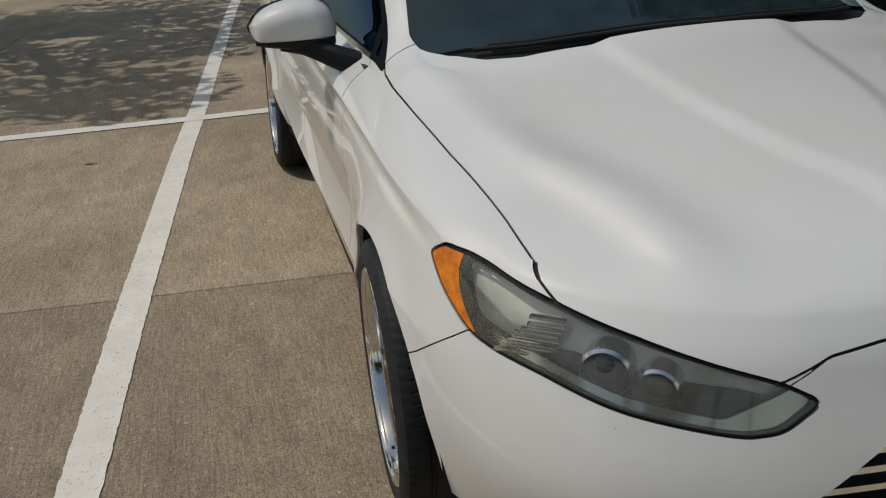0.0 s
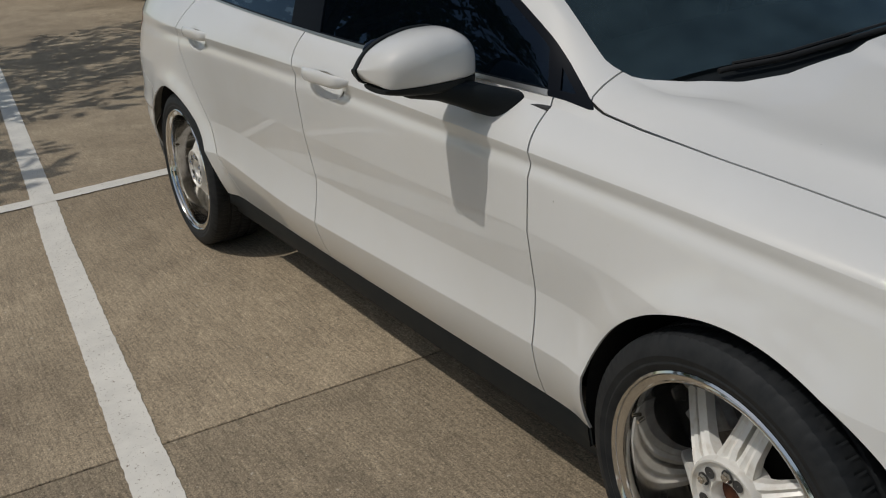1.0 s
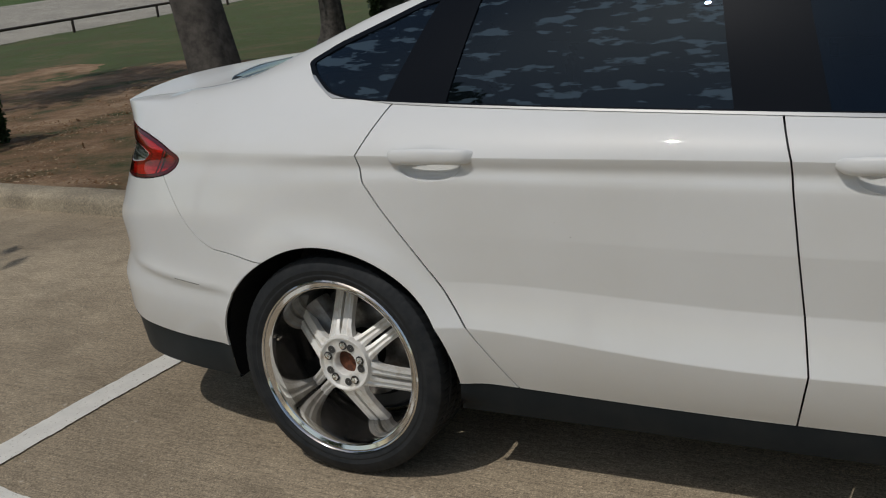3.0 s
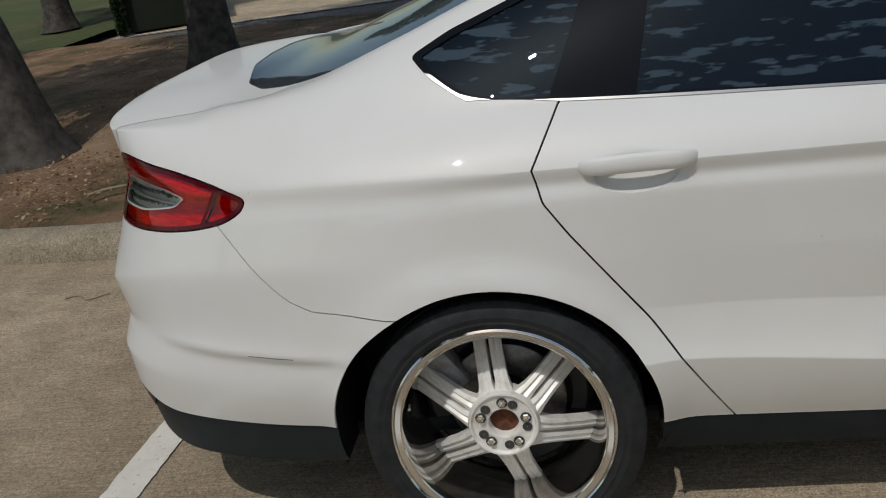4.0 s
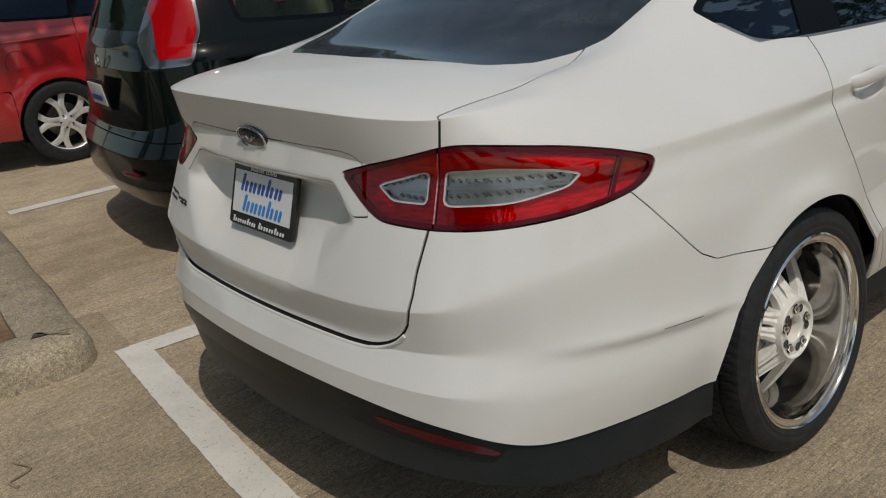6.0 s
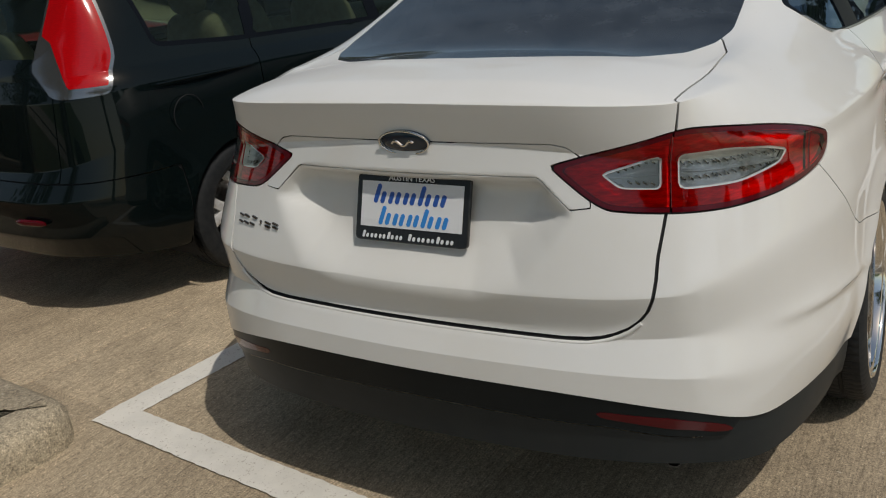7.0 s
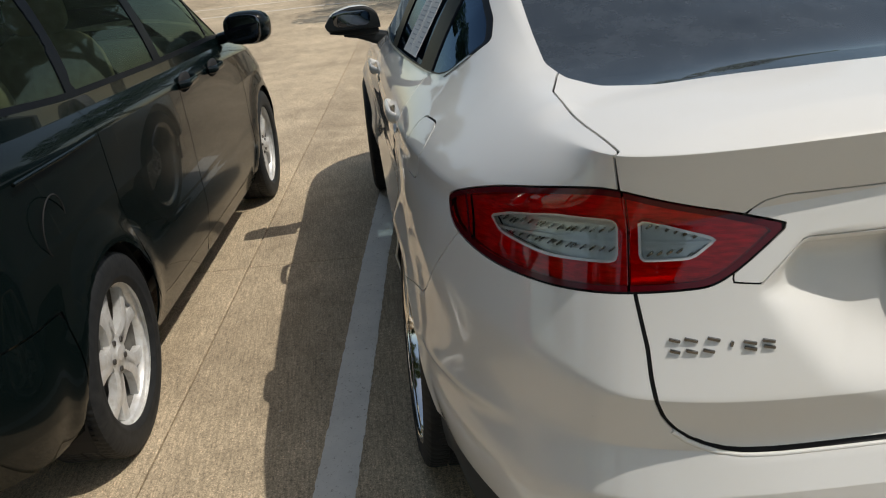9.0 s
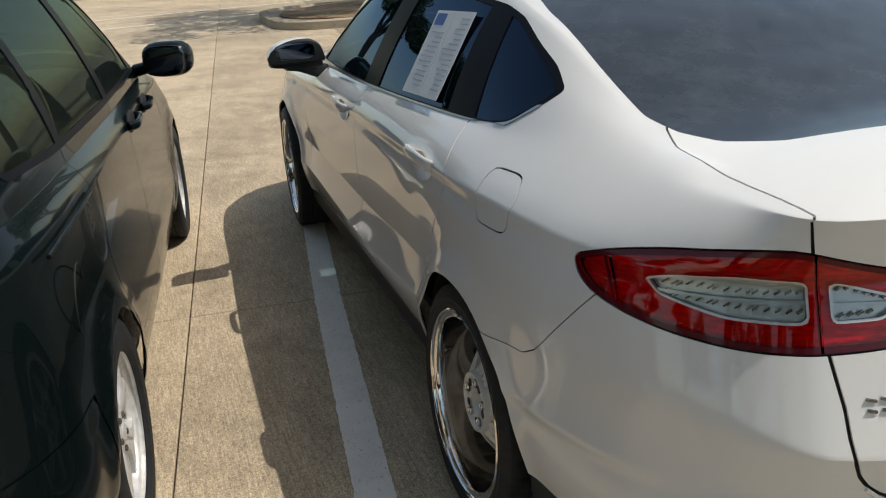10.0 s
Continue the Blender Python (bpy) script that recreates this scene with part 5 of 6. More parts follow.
# ---------------------------------------------------------------- tall family cars: the dark minivan and the red one beyond it
VAN_RINGS = [
    [(2.16, 0, .20), (2.12, .40, .20), (1.95, .70, .20), (1.70, .80, .20), (1.375, .83, .20), (.7, .835, .20), (-.3, .835, .205), (-1.375, .835, .22), (-1.85, .82, .25), (-2.16, .66, .28), (-2.25, .38, .28), (-2.27, 0, .28)],
    [(2.24, 0, .34), (2.20, .40, .34), (2.02, .74, .34), (1.74, .84, .34), (1.375, .865, .34), (.7, .86, .30), (-.3, .86, .30), (-1.375, .87, .34), (-1.85, .86, .36), (-2.20, .70, .38), (-2.31, .40, .38), (-2.335, 0, .38)],
    [(2.26, 0, .56), (2.22, .40, .56), (2.03, .745, .56), (1.74, .85, .56), (1.375, .88, .56), (.7, .872, .52), (-.3, .875, .53), (-1.375, .885, .56), (-1.85, .87, .56), (-2.20, .71, .55), (-2.31, .41, .54), (-2.335, 0, .54)],
    [(2.20, 0, .70), (2.15, .40, .70), (1.98, .72, .72), (1.72, .83, .74), (1.375, .87, .76), (.7, .865, .76), (-.3, .868, .77), (-1.375, .875, .78), (-1.85, .855, .76), (-2.15, .70, .70), (-2.24, .41, .66), (-2.265, 0, .65)],
    [(2.12, 0, .79), (2.06, .38, .80), (1.92, .66, .82), (1.68, .79, .85), (1.375, .83, .88), (.7, .852, .915), (-.3, .858, .94), (-1.375, .850, .965), (-1.85, .825, .975), (-2.12, .68, .96), (-2.20, .40, .95), (-2.225, 0, .95)],
    [(2.04, 0, .84), (1.98, .36, .85), (1.84, .60, .87), (1.62, .73, .90), (1.375, .765, .935), (.7, .80, .98), (-.3, .81, 1.01), (-1.375, .80, 1.045), (-1.85, .775, 1.06), (-2.08, .66, 1.05), (-2.165, .39, 1.04), (-2.19, 0, 1.04)],
]
VAN_RAIL = along([(2.04, .05, .84), (1.8, .45, .90), (1.45, .60, .96), (1.25, .68, 1.00), (0.95, .67, 1.16), (0.5, .63, 1.39), (0.2, .61, 1.49), (-0.4, .60, 1.54), (-1.2, .595, 1.53), (-1.657, .59, 1.48), (-1.863, .585, 1.40), (-1.989, .55, 1.20), (-2.115, .30, 1.04)])
VAN_RIDGE = along([(2.04, .84), (1.8, .93), (1.4, 1.03), (1.2, 1.12), (0.8, 1.34), (0.4, 1.53), (0, 1.605), (-0.6, 1.63), (-1.3, 1.61), (-1.714, 1.55), (-1.863, 1.46), (-2.001, 1.25), (-2.115, 1.04)])
VAN_WINDOWS = [(1.12, .995), (0.7, 1.02), (-0.3, 1.045), (-1.2, 1.08), (-1.669, 1.12), (-1.692, 1.35), (-1.55, 1.43), (-1, 1.48), (-0.3, 1.49), (0.2, 1.44), (0.5, 1.35), (0.9, 1.14)]
VAN_LAMP = [(-2.085, .965), (-1.93, .97), (-1.845, 1.12), (-1.80, 1.45), (-1.91, 1.45), (-2.06, 1.12)]


def family_car(name, label, paint, glass, m, wheel_style):
    car = thing(name, label, "car", m=m)
    n = 18
    rings = [ring([(x if x > -1.6 else -1.6 + (x + 1.6) * .87, y, z) for x, y, z in c], n) for c in VAN_RINGS]
    plan = rings[4][:, :2]
    q = np.r_[0, np.cumsum(np.linalg.norm(np.diff(plan, axis=0), axis=1))]
    q = q[-1] - q
    rows, steps = [], (4, 8, 8, 12, 10)
    for k in range(5):
        a, b = rings[k], rings[k + 1]
        for t in ((1 - np.cos(np.pi * np.linspace(0, 1, steps[k] + 1))) / 2)[: None if k == 4 else -1]:
            rows.append(a + (b - a) * t + np.array((0, .01, 0)) * 4 * t * (1 - t) * np.minimum(1, a[:, 1:2] / .5) * (k in (1, 4)))
    grid = np.array(rows)
    for ax in (1.375, -1.375):
        r = np.hypot(grid[..., 0] - ax, grid[..., 2] - .32)
        grid[..., 1] += .018 * np.exp(-(((r - .35) / .05) ** 2)) * (grid[..., 1] > .7) * (grid[..., 2] > .25)
    sk = Skin(grid, q)
    b = rings[5]
    x = b[:, 0]
    ym, zm = VAN_RAIL(x).T
    zc = VAN_RIDGE(x)[:, 0]
    ym = np.minimum(ym, .86 * b[:, 1])
    rows = []
    for t in np.linspace(0, 1, 15)[:14]:
        rows.append(np.c_[x, b[:, 1] + (ym - b[:, 1]) * t + .03 * 4 * t * (1 - t) * np.clip((zm - b[:, 2]) / .4, .1, 1), b[:, 2] + (zm - b[:, 2]) * t])
    for t in np.linspace(0, 1, 17):
        rows.append(np.c_[x, ym * (1 - t), zm + (zc - zm) * (1 - (1 - t) ** 2.4)])
    half = len(sk.tri)
    sk.join(Skin(np.array(rows), q)).weld()
    low, high = sk.tri[:half], sk.tri[half:]

    def side_field(poly, k=0.0, y0=.45):
        return np.maximum(poly_distance(sk.v[:, [0, 2]], rounded(poly, 5, k) if k else poly), y0 - sk.v[:, 1])

    for ax in (1.375, -1.375):
        _, low = sk.split(low, np.maximum(np.hypot(sk.v[:, 0] - ax, sk.v[:, 2] - .32) - .345, .5 - sk.v[:, 1]))
    lamp, high = sk.split(high, side_field(VAN_LAMP, .3, .46))
    foot, low = sk.split(low, side_field(VAN_LAMP, .3, .46))
    lamp = np.vstack([lamp, foot])
    win, high = sk.split(high, side_field(VAN_WINDOWS, .25))
    panes, seal = sk.split(win, side_field(VAN_WINDOWS, .25) + .02)
    # posts between the panes
    f = np.minimum(np.minimum(np.abs(sk.v[:, 0] + .22 + .12 * (sk.v[:, 2] - 1.05)) - .045, np.abs(sk.v[:, 0] + 1.13 - .15 * (sk.v[:, 2] - 1.05)) - .035), np.abs(sk.v[:, 0] - .72 + .25 * (sk.v[:, 2] - 1.05)) - .02)
    posts, panes = sk.split(panes, f)
    screen, high = sk.split(high, np.maximum(poly_distance(sk.v[:, :2], [(.40, -.1), (.36, .55), (.8, .60), (1.15, .64), (1.33, .45), (1.38, -.1)]), 1.0 - sk.v[:, 2]))
    back, high = sk.split(high, np.maximum(np.maximum(sk.v[:, 0] + 1.806, 1.13 - sk.v[:, 2]), np.maximum(sk.v[:, 2] - 1.5, sk.v[:, 1] - .50)))

    def put(nm, tri, material, sides, lab="", shift=0.0, skirt=.006, parent=car):
        return part(nm, skin_mesh(nm, sk, tri, material, sides, shift, skirt), material, parent, lab)

    seams = []

    def gap(tri, f, g=.006):
        near = np.abs(f()) < .03
        seams.append(tri[near[tri].all(1)])
        a, o = sk.split(tri, f() + g / 2)
        return a, sk.split(o, f() - g / 2)[1]

    rest = np.vstack([low, high])
    front_door, rest = gap(rest, lambda: side_field([(.98, 1.2), (.98, .95), (1.0, .7), (.96, .2), (-.18, .2), (-.2, .95), (-.24, 1.2)]))
    rear_door, rest = gap(rest, lambda: side_field([(-.24, 1.2), (-.2, .95), (-.18, .2), (-.95, .2), (-1.06, .45), (-1.16, .75), (-1.13, 1.2)]))
    hatch, rest = gap(rest, lambda: np.maximum(np.maximum(sk.v[:, 0] + 1.818, .62 - sk.v[:, 2]), sk.v[:, 1] - .60))
    bumper, rest = gap(rest, lambda: np.maximum(sk.v[:, 0] + 1.715, sk.v[:, 2] - .62))
    nose, rest = gap(rest, lambda: np.maximum(1.72 - sk.v[:, 0], sk.v[:, 2] - .72))
    put("body_shell", rest, paint, (1, -1))
    put("tailgate", hatch, paint, (1, -1))
    put("rear_bumper", bumper, paint, (1, -1))
    put("front_bumper", nose, paint, (1, -1))
    put("windscreen", screen, glass, (1, -1), "", -.002, 0)
    put("rear_screen", back, glass, (1, -1), "", -.002, 0)
    tagged(put("panel_gap", np.vstack(seams), MAT["black"], (1, -1), "", -.008, 0), kind="stuff")
    for side in (1, -1):
        fd = put("front_door", front_door, paint, (side,))
        rd = put("rear_door", rear_door, paint, (side,))
        put("window_seal", np.vstack([seal, posts]), MAT["trim"], (side,), "black window surround", .001)
        put("side_window", panes, glass, (side,), "lightly tinted window", -.003, 0)
        red, edge = sk.split(lamp, np.maximum(side_field(VAN_LAMP, .3, .46) + .014, np.maximum(1.005 - sk.v[:, 2], -2.045 - sk.v[:, 0] + .25 * (sk.v[:, 2] - 1.0))))
        lm = put("tail_lamp", red, MAT["red_lens"], (side,), "tall red tail lamp with a clear edge", .002, .01)
        put("clear_edge", edge, MAT["lamp_edge"], (side,), "", .001, .01, lm)
        for door, hx, hz in ((rd, -.10, .945), (fd, .42, .925)):
            if wheel_style == "alloy":
                part("door_handle", sweep([(hx + .11 * u, side * (.862 + .03 * (1 - u**6)), hz) for u in np.linspace(-1, 1, 12)], .017, 10, .7, (0, 1, 0)), paint, door)
                part("handle_cup", blob((.085, .012, .04), power=2.5, seg=20), MAT["black"], door, m=pose(hx, side * .858, hz))
        mr = part("wing_mirror", blob((.085, .12, .085), power=3, seg=28), paint, car, "door mirror", pose(.93, side * .955, 1.045, 0, 0, side * 10))
        part("mirror_glass", blob((.006, .10, .072), power=4, seg=24), MAT["dark_mirror"], mr, m=pose(-.08, 0, 0))
        part("mirror_foot", sweep([(0, -side * .08, -.03), (.02, -side * .17, -.05)], [.04, .045], 12, .7), paint, mr)
        part("side_moulding", sweep([(x, side * (.862 - .03 * max(0, -x - 1.4)), .955 + .01 * x * -1) for x in np.linspace(-1.75, -1.2, 12)], .006, 8), paint, car)
        for ax in (1.375, -1.375):
            base = pose(ax, side * .855, .32) @ (Matrix() if side > 0 else pose(0, 0, 0, 0, 0, 180))
            alloy_wheel(car, base, 12 if ax < 0 else 30)
            well = bmesh.new()
            a0 = np.linspace(math.radians(-25), math.radians(205), 30)
            r1 = [well.verts.new((.352 * math.cos(a), side * .86, .352 * math.sin(a))) for a in a0]
            r2 = [well.verts.new((.352 * math.cos(a), side * .55, .352 * math.sin(a))) for a in a0]
            for i in range(29):
                well.faces.new((r1[i], r1[i + 1], r2[i + 1], r2[i]))
            well.faces.new(r2)
            part("wheel_well", well, MAT["black"], car, m=pose(ax, 0, .32))
    part("fuel_door", sweep([(.085 * math.cos(a), 0, .085 * math.sin(a)) for a in np.linspace(0, 2 * math.pi, 37)], .0022, 6, 1, (0, 1, 0), False), MAT["black"], car, "", pose(-1.62, -.868, .82, 4, 0, 3))
    part("underside", box((3.8, 1.45, .06), (.05, 0, .25), .02), MAT["black"], car)
    part("plate_frame", box((.008, .31, .165), (0, 0, 0), .002), MAT["black_gloss"], car, "", pose(-2.190, 0, .82, 0, -7, 0))
    part("number_plate", box((.008, .27, .115), (0, 0, 0), .002), MAT["plate_white"], car, "white dealer plate with unreadable blue bars", pose(-2.194, 0, .82, 0, -7, 0))
    for dz in (.028, -.018):
        part("plate_bar", box((.004, .17, .028), bevel=.004), MAT["plate_blue"], car, m=pose(-2.200 + dz * .12, 0, .82 + dz, 0, -7, 0))
    part("tailgate_badge", lathe([(.03, 0), (.034, .006), (.038, 0)], 32), MAT["satin_chrome"], car, m=pose(-2.158, 0, .985, 0, 0, 90))
    part("bumper_reflector", blob((.01, .09, .014), power=4, seg=16), MAT["dark_red"], car, m=pose(-2.232, -.45, .46, 0, 0, 10))
    C = MAT["tan_cloth"]
    part("dashboard", blob((.22, .62, .10), (.95, 0, .94), 4), MAT["dash"], car)
    part("cabin_floor", box((3.0, 1.3, .04), (-.4, 0, .34)), MAT["dash"], car)
    for x in (.15, -.75, -1.40):
        for y in (.36, -.36):
            s = part("seat", blob((.25, .24, .09), (x, y, .58), 3.5), C, car, "beige cloth seat")
            part("backrest", blob((.08, .23, .32), power=3.5), C, s, m=pose(x - .28, y, .90, 0, -14, 0))
            part("headrest", blob((.05, .12, .085), power=3), C, s, m=pose(x - .37, y, 1.28, 0, -10, 0))
    for side in (1, -1):
        part("door_card", box((2.9, .03, .45), (-.35, side * .765, .77), .01), C, car)
    return car


def alloy_wheel(parent, m, spin):
    """Seventeen-inch silver wheel with five forked spokes; y outward."""
    w = part("wheel", lathe([(.226, .012), (.230, .008), (.230, 0), (.222, -.004), (.216, -.01), (.214, -.03)], 72), MAT["alloy"], parent, "silver alloy wheel", m)
    part("rim_barrel", lathe([(.2145, -.028), (.212, -.06), (.205, -.14), (.226, -.15)], 72), MAT["barrel"], w, "inner rim with dust and shade put into its dark colour")
    part("tyre", tyre_mesh(.318, .224, .105), MAT["rubber"], w, "black tyre", pose(0, -.075, 0))
    for k in range(5):
        bm = bmesh.new()
        for side in (-1, 1):
            prof = []
            for r, c, hw, y in ((.040, .0, .034, -.012), (.075, .006, .026, -.005), (.115, .010, .023, -.003), (.152, .021, .026, -.006), (.180, .040, .027, -.009), (.203, .058, .029, -.012), (.226, .082, .034, -.016)):
                c *= side
                prof.append([bm.verts.new(p) for p in ((c - hw, y - .03, r), (c - hw, y - .004, r), (c - hw * .6, y, r), (c + hw * .6, y, r), (c + hw, y - .004, r), (c + hw, y - .03, r))])
            for a, b in zip(prof, prof[1:]):
                for i in range(5):
                    bm.faces.new((a[i], a[i + 1], b[i + 1], b[i]))
        bmesh.ops.recalc_face_normals(bm, faces=bm.faces[:])
        part("spoke", soft(bm, 40), MAT["alloy"], w, m=pose(0, 0, 0, 0, spin + 72 * k, 0))
        a = math.radians(spin + 72 * k + 126)
        part("lug_nut", lathe([(.009, -.015), (.009, -.002), (.001, 0)], 6), MAT["disc"], w, m=pose(.048 * math.cos(a), 0, .048 * math.sin(a)))
    part("hub_cap", lathe([(.001, .0), (.022, -.001), (.027, -.006), (.062, -.010), (.066, -.03)], 40), MAT["alloy"], w)
    part("brake_disc", lathe([(.05, -.10), (.135, -.10), (.138, -.115), (.05, -.115)], 48), MAT["disc"], w)
    part("backing_plate", lathe([(.001, -.14), (.205, -.14), (.208, -.145)], 40), MAT["black"], w)
    return w


# ---------------------------------------------------------------- the lot
LOT = -5.8            # degrees by which the lot's lines turn against the sedan
LOT_M = pose(0, 0, 0, 0, 0, LOT)


def lot(x, y):
    v = LOT_M @ Vector((x, y, 0))
    return v.x, v.y


def from_rows(name, verts, faces, material):
    me = bpy.data.meshes.new(name)
    me.from_pydata(verts, [], faces)
    me.materials.append(material)
    return me


def sheet(name, x0, x1, y0, y1, nx, ny, height, material):
    xs, ys = np.linspace(x0, x1, nx), np.linspace(y0, y1, ny)
    v = [(x, y, height(x, y)) for y in ys for x in xs]
    f = [(j * nx + i, j * nx + i + 1, (j + 1) * nx + i + 1, (j + 1) * nx + i) for j in range(ny - 1) for i in range(nx - 1)]
    me = from_rows(name, v, f, material)
    me.polygons.foreach_set("use_smooth", [True] * len(me.polygons))
    return me


def band(name, pts, width, material, z=.004, ragged=.004, seed=1):
    """A painted line along points, its edges a little ragged."""
    rnd = random.Random(seed)
    dense = []
    for (ax, ay), (bx, by) in zip(pts, pts[1:]):
        n = max(2, int(math.hypot(bx - ax, by - ay) / .02))
        dense += [(ax + (bx - ax) * k / n, ay + (by - ay) * k / n) for k in range(n)]
    dense.append(pts[-1])
    v, f = [], []
    for i, (x, y) in enumerate(dense):
        a, b = dense[max(0, i - 1)], dense[min(len(dense) - 1, i + 1)]
        d = Vector((b[0] - a[0], b[1] - a[1])).normalized()
        nx, ny = -d.y, d.x
        for s in (-1, 1):
            w = s * (width / 2 + rnd.uniform(-ragged, ragged))
            v.append((x + nx * w, y + ny * w, z))
    for i in range(len(dense) - 1):
        f.append((2 * i, 2 * i + 2, 2 * i + 3, 2 * i + 1))
    return from_rows(name, v, f, material)


def build_lot():
    ground = tagged(new("ground", from_rows("ground", [(-400, -400, -.03), (400, -400, -.03), (400, 400, -.03), (-400, 400, -.03)], [(0, 1, 2, 3)], MAT["far_ground"])), "wide ground of worn concrete and grass", "ground", kind="structure")
    pave = tagged(new("pavement"), "tan brushed concrete lot in large slabs with dark joints", "pavement", kind="structure")
    g = .006
    jx, jy, sx, sy = .16, 1.64, 6.1, 5.5
    # slabs in the lot's own axes; the joints cross beside the sedan
    for i in range(-5, 7):
        for j in range(-6, 5):
            x0, y0 = jx + sx * i + .04, jy + sy * j
            if (x0 + sx < -2.5 and y0 > 1.2) or (j == 4 and i > 3):
                continue
            x1, y1 = x0 + sx, y0 + sy
            tone = "concrete_pale" if j >= 0 else "concrete_rear" if i < 0 else "concrete"
            pieces = [(x0, x1, y0, y1, tone)]
            if j == -1 and i >= -1:
                # slabs in the bays change tone under the sedan and under the line behind it
                xa = max(x0, -2.57)
                e = g / 2
                w = xa - e if xa > x0 else xa
                pieces = [(w, x1, y0, -.3 + e, tone), (w, x1, -.3 - e, y1, "concrete_bay")] + ([(x0, xa + e, y0, y1, tone)] if xa > x0 else [])
            for ax, bx, ay, by, tone in pieces:
                bm = bmesh.new()
                bmesh.ops.create_cube(bm, size=1, matrix=LOT_M @ Matrix.Translation(((ax + bx) / 2, (ay + by) / 2, -.05)) @ Matrix.Diagonal((bx - ax - g, by - ay - g, .1, 1)))
                top = [e for e in bm.edges if all(v.co.z > -.01 for v in e.verts)]
                bmesh.ops.bevel(bm, geom=top, offset=.003, segments=1, affect="EDGES")
                part("slab", bm, MAT[tone], pave)
    W = MAT["line_paint"]
    lines = [
        ("line_between_bays", [(-9.6, -.70), (-7.96, -.90), (-2.665, -1.392), (-1.93, -1.468), (.083, -1.64), (1.24, -1.725), (2.9, -1.89)], .122),
        ("line_between_bays", [(-2.46, 1.33), (-1.25, 1.176), (.26, 1.0), (1.37, .853), (2.9, .675)], .122),
        ("line_behind_bays", [(-2.86, -6.6), (-2.74, -2.6), (-2.662, -1.3), (-2.65, -.8), (-2.625, -.35), (-2.578, .2), (-2.52, .75), (-2.45, 1.38)], .126),
        ("line_between_bays", [(-2.15, 4.12), (.6, 3.82), (2.7, 3.6)], .115),
        ("line_between_bays", [(-1.85, 6.85), (2.9, 6.35)], .115),
        ("line_between_bays", [(-2.9, -4.0), (2.5, -4.55)], .12),
        ("line_far_bay", [(15.6, 4.5), (16.0, -3.2)], .12),
        ("line_far_bay", [(18.0, 4.5), (18.4, -3.2)], .12),
    ]
    for k, (nm, pts, w) in enumerate(lines):
        tagged(new(nm, band(nm, pts, w, W, .004 if k != 2 else .0055, .0025, k)), "worn white paint line on concrete", "line", kind="structure")
    tagged(new("line_fire_lane", band("line_fire_lane", [(3.3, -1.80), (4.45, -1.89), (6.4, -2.06), (8.45, -2.22), (10.5, -2.40)], .14, MAT["red_paint"], .004)), "faded red paint line on concrete", "line", kind="structure")
    # planted verge behind the bays, with its kerb
    def mound(x, y):
        """The verge: nearly level beside the lot, rising westward to the pipe rail."""
        rise = smooth(-9, -26, x) * max(0, .48 + .046 * (y - 17)) + smooth(-26, -29, x) * .02
        return .105 + .05 * noise.noise((x * .5, y * .5, 0)) + .02 * noise.noise((x * 3, y * 3, 1)) + .035 * noise.noise((x * .15, y * .15, 4)) + float(rise)
    me = sheet("verge", -30, -2.95, 1.62, 11.4, 170, 85, mound, MAT["mulch"])
    # follow the lot's turn
    for v in me.vertices:
        x, y = v.co.x, v.co.y
        fx, fy = lot(x + 2.95, y - 1.62)
        v.co.x, v.co.y = fx - 2.80, fy + 1.53
    tagged(new("verge", me), "bare earth verge with mulch, dry leaves and sparse grass", "ground", kind="structure")
    lawn = sheet("lawn", -27.6, -10.2, 9.5, 52, 70, 120, lambda x, y: mound(x, y) - .05 + .05 * float(smooth(10.5, 13.5, y)), MAT["lawn"])
    tagged(new("lawn", lawn), "patchy green lawn rising to the pipe rail", "grass", kind="structure")
    kerb_profile = [(0, -.05), (.004, .085), (.022, .118), (.06, .136), (.215, .138), (.245, .126), (.25, -.05)]
    corner = Vector((-2.58, 1.30))
    ux, uy = Vector(lot(1, 0)), Vector(lot(0, 1))
    R = .15
    path = [corner - ux * d for d in np.linspace(40, R, 90)]
    cc = corner - ux * R + uy * R
    path += [cc + ux * R * math.sin(a) - uy * R * math.cos(a) for a in np.linspace(.1, math.pi / 2 - .1, 9)]
    path += [corner + uy * d for d in np.linspace(R, 15.5, 45)]
    bm = bmesh.new()
    rows = []
    rnd = random.Random(5)
    for i, p in enumerate(path):
        d = (path[min(i + 1, len(path) - 1)] - path[max(i - 1, 0)]).normalized()
        inn = Vector((-d.y, d.x))
        rows.append([bm.verts.new((*(p + inn * (o + (rnd.uniform(-.006, .006) if 0 < k < 6 else 0))), z + (rnd.uniform(-.005, .005) if 0 < k < 6 else 0))) for k, (o, z) in enumerate(kerb_profile)])
    for a, b in zip(rows, rows[1:]):
        for k in range(6):
            bm.faces.new((a[k], b[k], b[k + 1], a[k + 1]))
    bmesh.ops.recalc_face_normals(bm, faces=bm.faces[:])
    part("kerb", soft(bm, 50), MAT["kerb"], None, "")
    tagged(bpy.data.objects["kerb"], "weathered concrete kerb round the verge", "kerb", kind="structure")
    # island in front of the bays
    isl = []
    for a in np.linspace(0, 2 * math.pi, 48, endpoint=False):
        ca, sa = math.cos(a), math.sin(a)
        isl.append((13.6 + 2.0 * np.sign(ca) * abs(ca) ** .5, -2.9 + 2.3 * np.sign(sa) * abs(sa) ** .5))
    bm = bmesh.new()
    r0 = [bm.verts.new((x, y, -.02)) for x, y in isl]
    r1 = [bm.verts.new((x, y, .13)) for x, y in isl]
    r2 = [bm.verts.new((13.6 + (x - 13.6) * .93, -2.9 + (y + 2.9) * .93, .15)) for x, y in isl]
